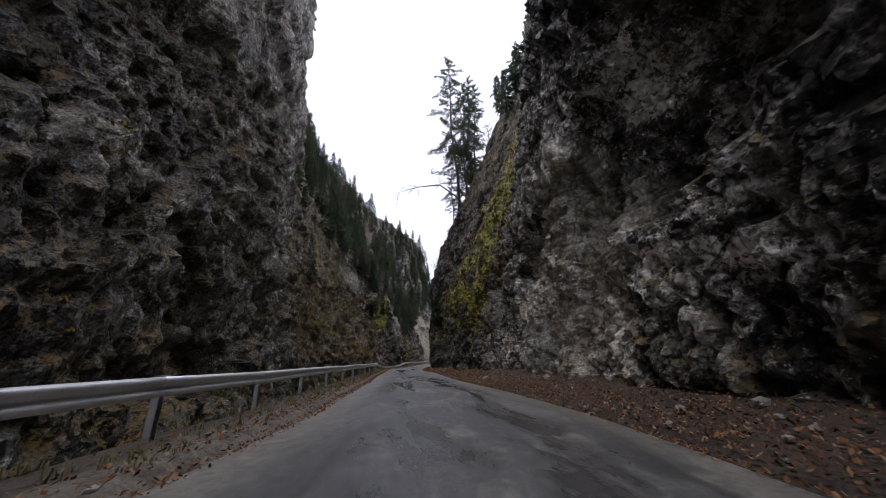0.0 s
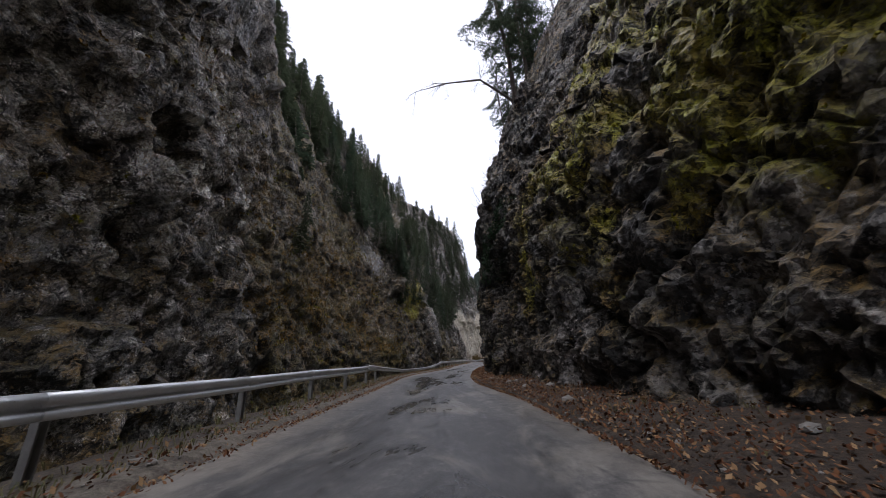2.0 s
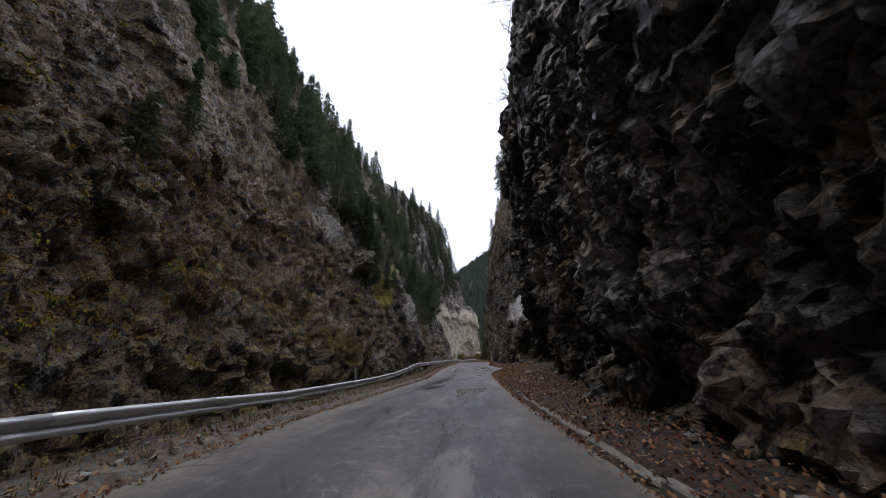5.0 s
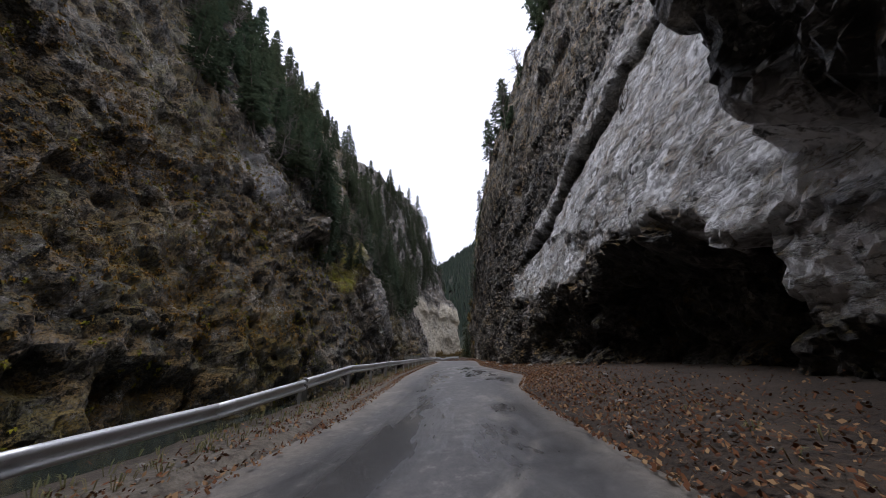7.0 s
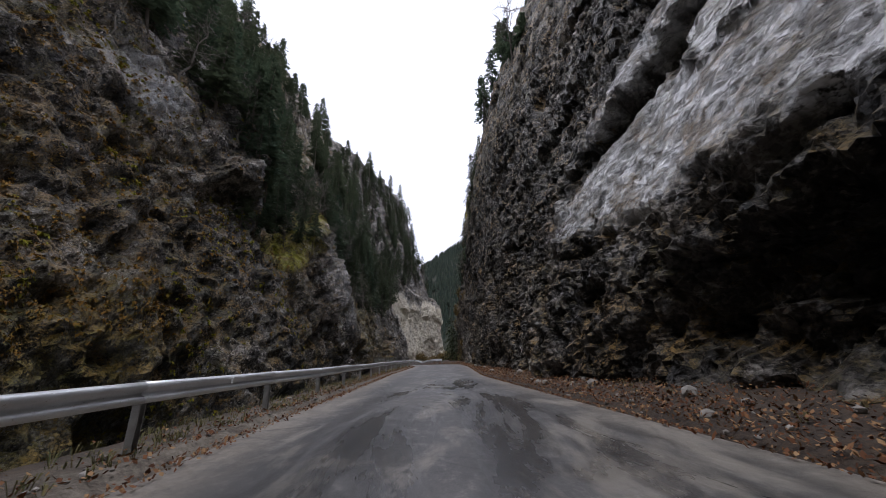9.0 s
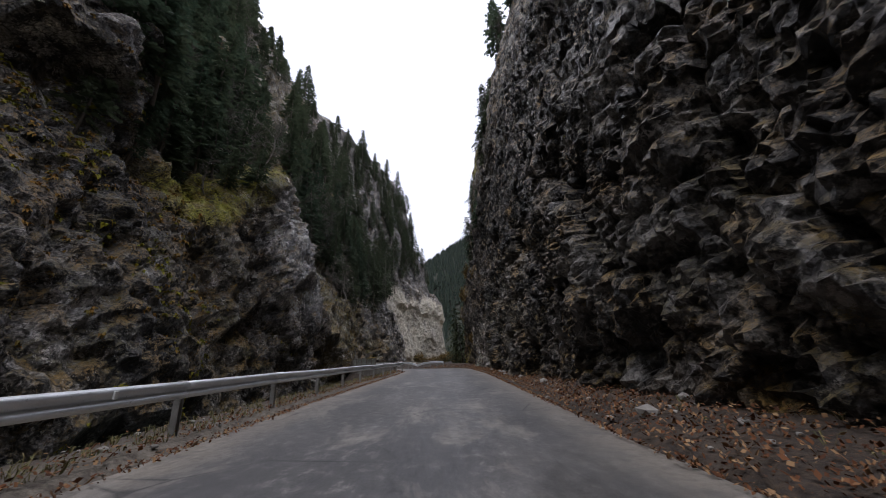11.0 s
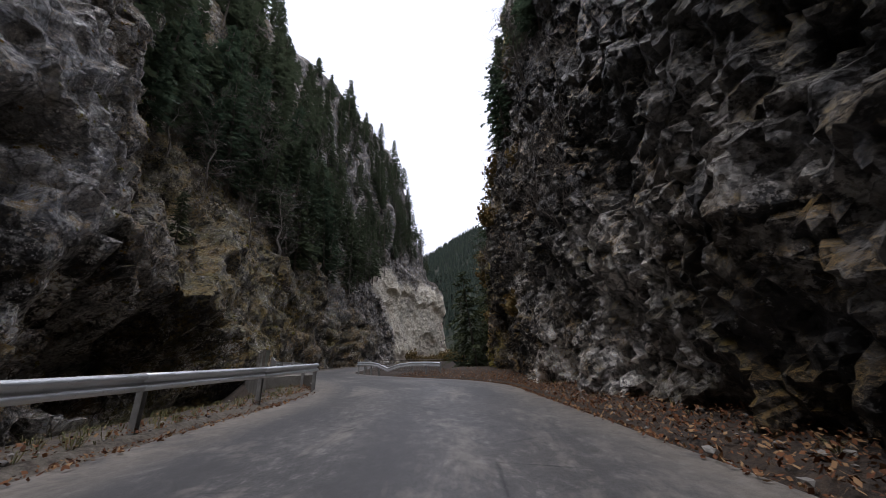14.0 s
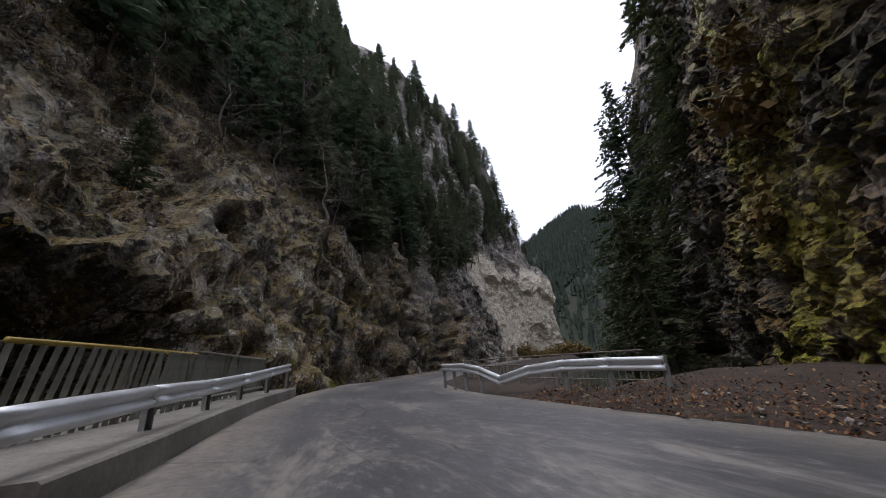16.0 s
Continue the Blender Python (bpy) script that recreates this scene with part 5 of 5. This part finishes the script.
# ---------------------------------------------------------------- bridge
def concrete_material():
    k = Nodes("stained_concrete")
    f = k.noise(0.8, 6, 0.65)
    g = k.noise(16, 5, 0.7)
    col = k.ramp(f, (0.3, (0.15, 0.135, 0.115)), (0.7, (0.33, 0.31, 0.27)))
    col = k.mix(k.ramp(g, (0.35, 0.4), (0.6, 0.0)), col, (0.08, 0.07, 0.06))
    return k.done(col, 0.9, k.bump(g, 0.5, 0.02))


concrete = concrete_material()
weathered = simple("weathered_wood", (0.12, 0.10, 0.08), (0.27, 0.24, 0.20), 4, 0.9, 0.5, 0.02)
yellow_pipe = simple("yellow_pipe", (0.30, 0.22, 0.03), (0.42, 0.31, 0.06), 4, 0.55, 0.2, 0.01)
fence_steel = simple("fence_steel", (0.13, 0.135, 0.115), (0.34, 0.34, 0.29), 2.5, 0.75, 0.3, 0.01)

SIDE = ((-9.5, 148.8), (-9.75, 149.2), (-10.5, 150.4), (-11.8, 152.2), (-14.2, 156.0), (-16.2, 160.2))      # barrier on the bridge
FENCE = ((-11.9, 149.75), (-12.05, 150.1), (-12.98, 152.3), (-14.7, 155.2), (-17.2, 159.8))    # fence along the bridge's edge


def strip(line, left, right, z0, z1):
    """A slab that follows a line, from left to right of it."""
    L = np.array(line, float)
    s = np.linspace(0, len(L) - 1, 24)
    C = smooth(np.stack([np.interp(s, np.arange(len(L)), L[:, k]) for k in (0, 1)], 1), 2, 0)
    d = np.gradient(C, axis=0)
    d /= np.linalg.norm(d, axis=1, keepdims=True)
    nrm = np.stack([-d[:, 1], d[:, 0]], 1)
    vs, fs = [], []
    for c, n in zip(C, nrm):
        a, b = c + n * left, c - n * right
        vs += [(a[0], a[1], z0), (b[0], b[1], z0), (b[0], b[1], z1 - 0.03), (b[0] + n[0] * 0.03, b[1] + n[1] * 0.03, z1), (a[0], a[1], z1)]
    m = 5
    for i in range(len(C) - 1):
        for j in range(m):
            k = (j + 1) % m
            fs.append((i * m + j, i * m + k, (i + 1) * m + k, (i + 1) * m + j))
    fs += [tuple(range(m))[::-1], tuple((len(C) - 1) * m + j for j in range(m))]
    return vs, fs


vs, fs = strip(SIDE, 1.6, 0.42, -0.6, 0.60)
footway = new("bridge_footway", mesh_of("bridge_footway", vs, fs, concrete, shade=False))
tagged(footway, "raised stained concrete footway with a kerb on the bridge", "kerb", kind="structure")
barrier("bridge_guardrail", [(x, y, z) for (x, y), z in zip(SIDE, (1.15, 1.16, 1.19, 1.22, 1.3, 1.62))], 1, "dented galvanised crash barrier standing on the concrete bridge footway", every=2.6)


def fence():
    root = tagged(new("bridge_fence"), "rusty leaning picket fence along the bridge edge", "fence")
    L = np.array(FENCE, float)
    s = np.r_[0, np.cumsum(np.linalg.norm(np.diff(L, axis=0), axis=1))]
    r = np.random.default_rng(8)
    for d in np.arange(0, s[-1], 0.2):
        x, y = np.interp(d, s, L[:, 0]), np.interp(d, s, L[:, 1])
        bm = bmesh.new()
        h = 1.26
        box(bm, (0.075, 0.022, h), None, 0.004)
        ob = part("picket", bm, fence_steel, root)
        ob.matrix_basis = pose(x, y, 0.60 + h / 2, r.normal(2, 1.6), r.normal(6, 2.2), 55)
    for d in np.arange(0, s[-1] + 0.1, 2.2):
        x, y = np.interp(d, s, L[:, 0]), np.interp(d, s, L[:, 1])
        bm = bmesh.new()
        box(bm, (0.1, 0.1, 1.5), None, 0.012)
        ob = part("post", bm, weathered, root, "weathered square fence post")
        ob.matrix_basis = pose(x - 0.05, y - 0.03, 1.15, r.normal(0, 2), r.normal(0, 2), 40)
    for a, b, z, w in ((0.0, 0.42, 1.9, yellow_pipe), (0.42, 1.0, 1.92, weathered), (0.0, 1.0, 0.78, fence_steel)):
        q = [np.interp(t * s[-1], s, L[:, k]) for t in (a, (a + b) / 2, b) for k in (0, 1)]
        vs, fs = tube([(q[0], q[1], z), (q[2], q[3], z - 0.03), (q[4], q[5], z - 0.05)], [0.045, 0.045, 0.045], 8)
        part("rail", mesh_of("fence_rail", vs, fs, w), w, root)


fence()

# barrier with a crushed middle at the outside of the bend, and a low fence behind it
barrier("crushed_guardrail", ((-2.9, 155.7, 1.02), (-4.9, 157.4, 1.06), (-5.7, 158.1, 1.0), (-6.6, 158.9, 0.55), (-7.5, 159.8, 0.95), (-8.2, 160.6, 1.08), (-10.0, 163.2, 1.12)), -1,
        "galvanised crash barrier crushed into a deep dip at the bend", every=1.3, skip=((158.2, 159.3),))


def low_fence():
    root = tagged(new("stick_fence"), "low dark fence of thin upright sticks behind the barrier", "fence")
    a, b = Vector((-2.6, 158.0, 0)), Vector((-9.6, 165.2, 0))
    n = 46
    for i in range(n):
        p = a.lerp(b, i / (n - 1))
        bm = bmesh.new()
        box(bm, (0.03, 0.03, 0.95 + 0.12 * math.sin(i * 1.7)), None, 0.004)
        ob = part("stick", bm, weathered, root)
        ob.matrix_basis = pose(p.x, p.y, 0.45, 3 * math.sin(i), 3 * math.cos(i * 2.1), 40)
    for z in (0.35, 0.85, 1.15):
        vs, fs = tube([(a.x, a.y, z), ((a.x + b.x) / 2, (a.y + b.y) / 2, z + 0.03), (b.x, b.y, z)], [0.025] * 3, 6)
        part("rail", mesh_of("stick_rail", vs, fs, weathered), weathered, root)
    bm = bmesh.new()
    box(bm, (0.1, 7.6, 0.12), None, 0.01)
    ob = part("sill", bm, concrete, root, "concrete sill under the fence")
    ob.matrix_basis = pose(-6.1, 161.6, -0.02, 0, 0, 44)


low_fence()


# kerb stones at the edge of the carriageway under the cliff
def kerb_line(points, n, label):
    root = tagged(new("kerb"), label, "kerb", kind="structure")
    L = np.array(points, float)
    s = np.r_[0, np.cumsum(np.linalg.norm(np.diff(L, axis=0), axis=1))]
    r = np.random.default_rng(3)
    step = s[-1] / n
    bm = bmesh.new()
    box(bm, (0.14, step - 0.03, 0.2), None, 0.02)
    me = bpy.data.meshes.new("kerb_stone")
    bm.to_mesh(me)
    bm.free()
    me.materials.append(concrete)
    for i in range(n):
        d = (i + 0.5) * step
        x, y = np.interp(d, s, L[:, 0]), np.interp(d, s, L[:, 1])
        x2, y2 = np.interp(d + 0.1, s, L[:, 0]), np.interp(d + 0.1, s, L[:, 1])
        ob = new("kerb_stone", me)
        ob.parent = root
        ob.matrix_basis = pose(x, y, 0.02 + r.normal(0, 0.015), r.normal(0, 1.5), r.normal(0, 2), -math.degrees(math.atan2(x2 - x, y2 - y)))


kerb_line(((-2.1, 44), (-3.1, 51), (-3.35, 58), (-3.4, 64)), 22, "broken concrete kerb between the road and the leafy verge")

# ---------------------------------------------------------------- litter on the verges
leaf_mat = grass_material("fallen_leaves", (0.06, 0.025, 0.012), (0.16, 0.066, 0.028), (0.34, 0.22, 0.11))
stone_mat = simple("loose_stone", (0.22, 0.205, 0.18), (0.42, 0.40, 0.36), 6, 0.85, 0.5, 0.03, per_island=0.6)


def leaves(n, seed):
    r = np.random.default_rng(seed)
    y = r.uniform(2, 160, n)
    er = np.interp(y, EDGE_R[:, 1], EDGE_R[:, 0])
    el = np.interp(y, EDGE_L[:, 1], EDGE_L[:, 0])
    right = r.random(n) < 0.78
    x = np.where(right, er - 0.35 + np.abs(r.normal(0, 1.6, n)) + 0.2, el - np.abs(r.normal(0, 0.7, n)) + 0.25)
    foot = np.interp(y, right_y, RIGHT[:, 6, 0]) - 0.05
    ok = (x < foot + 0.3) & (y < 158)
    x, y = x[ok], y[ok]
    z = ground_height(x, y) + 0.05
    z = np.where((x < np.interp(y, EDGE_R[:, 1], EDGE_R[:, 0])) & (x > np.interp(y, EDGE_L[:, 1], EDGE_L[:, 0])), 0.05, z) + 0.06 * r.random(len(x))
    vs, fs = [], []
    for px, py, pz in zip(x, y, z):
        a, s = r.uniform(0, 6.28), 0.016 + 0.03 * r.random() ** 2
        d = Vector((math.cos(a), math.sin(a), r.normal(0, 0.45))) * s
        w = Vector((-math.sin(a), math.cos(a), r.normal(0, 0.45))) * s * 0.65
        p = Vector((px, py, pz))
        q = len(vs)
        vs += [tuple(p - d), tuple(p + w), tuple(p + d + Vector((0, 0, 0.02))), tuple(p - w + Vector((0, 0, 0.015)))]
        fs.append((q, q + 1, q + 2, q + 3))
    ob = new("fallen_leaves", mesh_of("fallen_leaves", vs, fs, leaf_mat, shade=False))
    return tagged(ob, "brown and yellow fallen leaves strewn along the verges", "leaves", kind="stuff")


leaves(100000, 4)


def lump(r, size):
    bm = bmesh.new()
    bmesh.ops.create_icosphere(bm, subdivisions=1, radius=size)
    for v in bm.verts:
        v.co *= r.uniform(0.6, 1.2)
        v.co.z *= 0.65
    vs = [tuple(v.co) for v in bm.verts]
    fs = [tuple(v.index for v in f.verts) for f in bm.faces]
    bm.free()
    return vs, fs


def gravel(n, seed):
    r = np.random.default_rng(seed)
    s = Soup()
    for _ in range(n):
        y = r.uniform(3, 158)
        if r.random() < 0.55:
            x = np.interp(y, EDGE_R[:, 1], EDGE_R[:, 0]) + abs(r.normal(0.3, 1.0))
            if x > np.interp(y, right_y, RIGHT[:, 6, 0]):
                continue
        else:
            x = np.interp(y, EDGE_L[:, 1], EDGE_L[:, 0]) - abs(r.normal(0, 0.7)) + 0.1
        k = 0.03 + 0.06 * r.random() ** 3
        vs, fs = lump(r, k)
        z = float(ground_height(np.array([x]), np.array([y]))[0]) + 0.04
        s.add([(vx + x, vy + y, vz + z) for vx, vy, vz in vs], fs)
    ob = new("gravel", s.mesh("gravel", stone_mat, False))
    return tagged(ob, "small broken limestone pieces along the road edges", "gravel", kind="stuff")


gravel(1500, 9)

# larger stones fallen from the cliff
r9 = np.random.default_rng(17)
stone_meshes = []
for i in range(4):
    vs, fs = lump(r9, 0.16)
    stone_meshes.append(mesh_of("fallen_stone", vs, fs, stone_mat, shade=False))
for i in range(60):
    y = r9.uniform(6, 152)
    lo, hi = np.interp(y, EDGE_R[:, 1], EDGE_R[:, 0]) + 0.5, np.interp(y, right_y, RIGHT[:, 6, 0]) - 0.1
    x = r9.uniform(lo, max(hi, lo + 0.2))
    k = r9.uniform(0.5, 1.6)
    ob = new("fallen_stone", stone_meshes[i % 4])
    ob.matrix_basis = pose(x, y, float(ground_height(np.array([x]), np.array([y]))[0]) + 0.05 * k, 0, 0, r9.uniform(0, 360)) @ Matrix.Diagonal((k, k, k, 1))
    tagged(ob, "pale angular limestone lump lying among dead leaves", "stone", "stones fallen from the cliff")


# grass along the barrier
def verge_grass(n, seed):
    r = np.random.default_rng(seed)
    vs, fs = [], []
    for _ in range(n):
        y = r.uniform(4, 150)
        if r.random() < 0.93:
            x = np.interp(y, EDGE_L[:, 1], EDGE_L[:, 0]) - 0.5 - abs(r.normal(0, 1.0))
        else:
            x = min(np.interp(y, EDGE_R[:, 1], EDGE_R[:, 0]) + 0.8 + abs(r.normal(0, 1.0)), np.interp(y, right_y, RIGHT[:, 6, 0]))
        z = float(ground_height(np.array([x]), np.array([y]))[0])
        k = r.uniform(0.06, 0.2)
        for b in range(6):
            a = r.uniform(0, 6.28)
            o = Vector((math.cos(a), math.sin(a), 0))
            base = Vector((x, y, z - 0.02)) + o * 0.03
            ac = Vector((-o.y, o.x, 0)) * 0.006
            mid = base + o * k * 0.35 + Vector((0, 0, k * 0.8))
            tip = mid + o * k * 0.5 + Vector((0, 0, k * r.uniform(-0.3, 0.3)))
            q = len(vs)
            vs += [tuple(base - ac), tuple(base + ac), tuple(mid + ac), tuple(mid - ac), tuple(tip)]
            fs += [(q, q + 1, q + 2, q + 3), (q + 3, q + 2, q + 4)]
    ob = new("verge_grass", mesh_of("verge_grass", vs, fs, verge_plants, shade=False))
    return tagged(ob, "thin withered grass along the barrier and cliff foot", "grass", kind="stuff")


verge_grass(3400, 14)
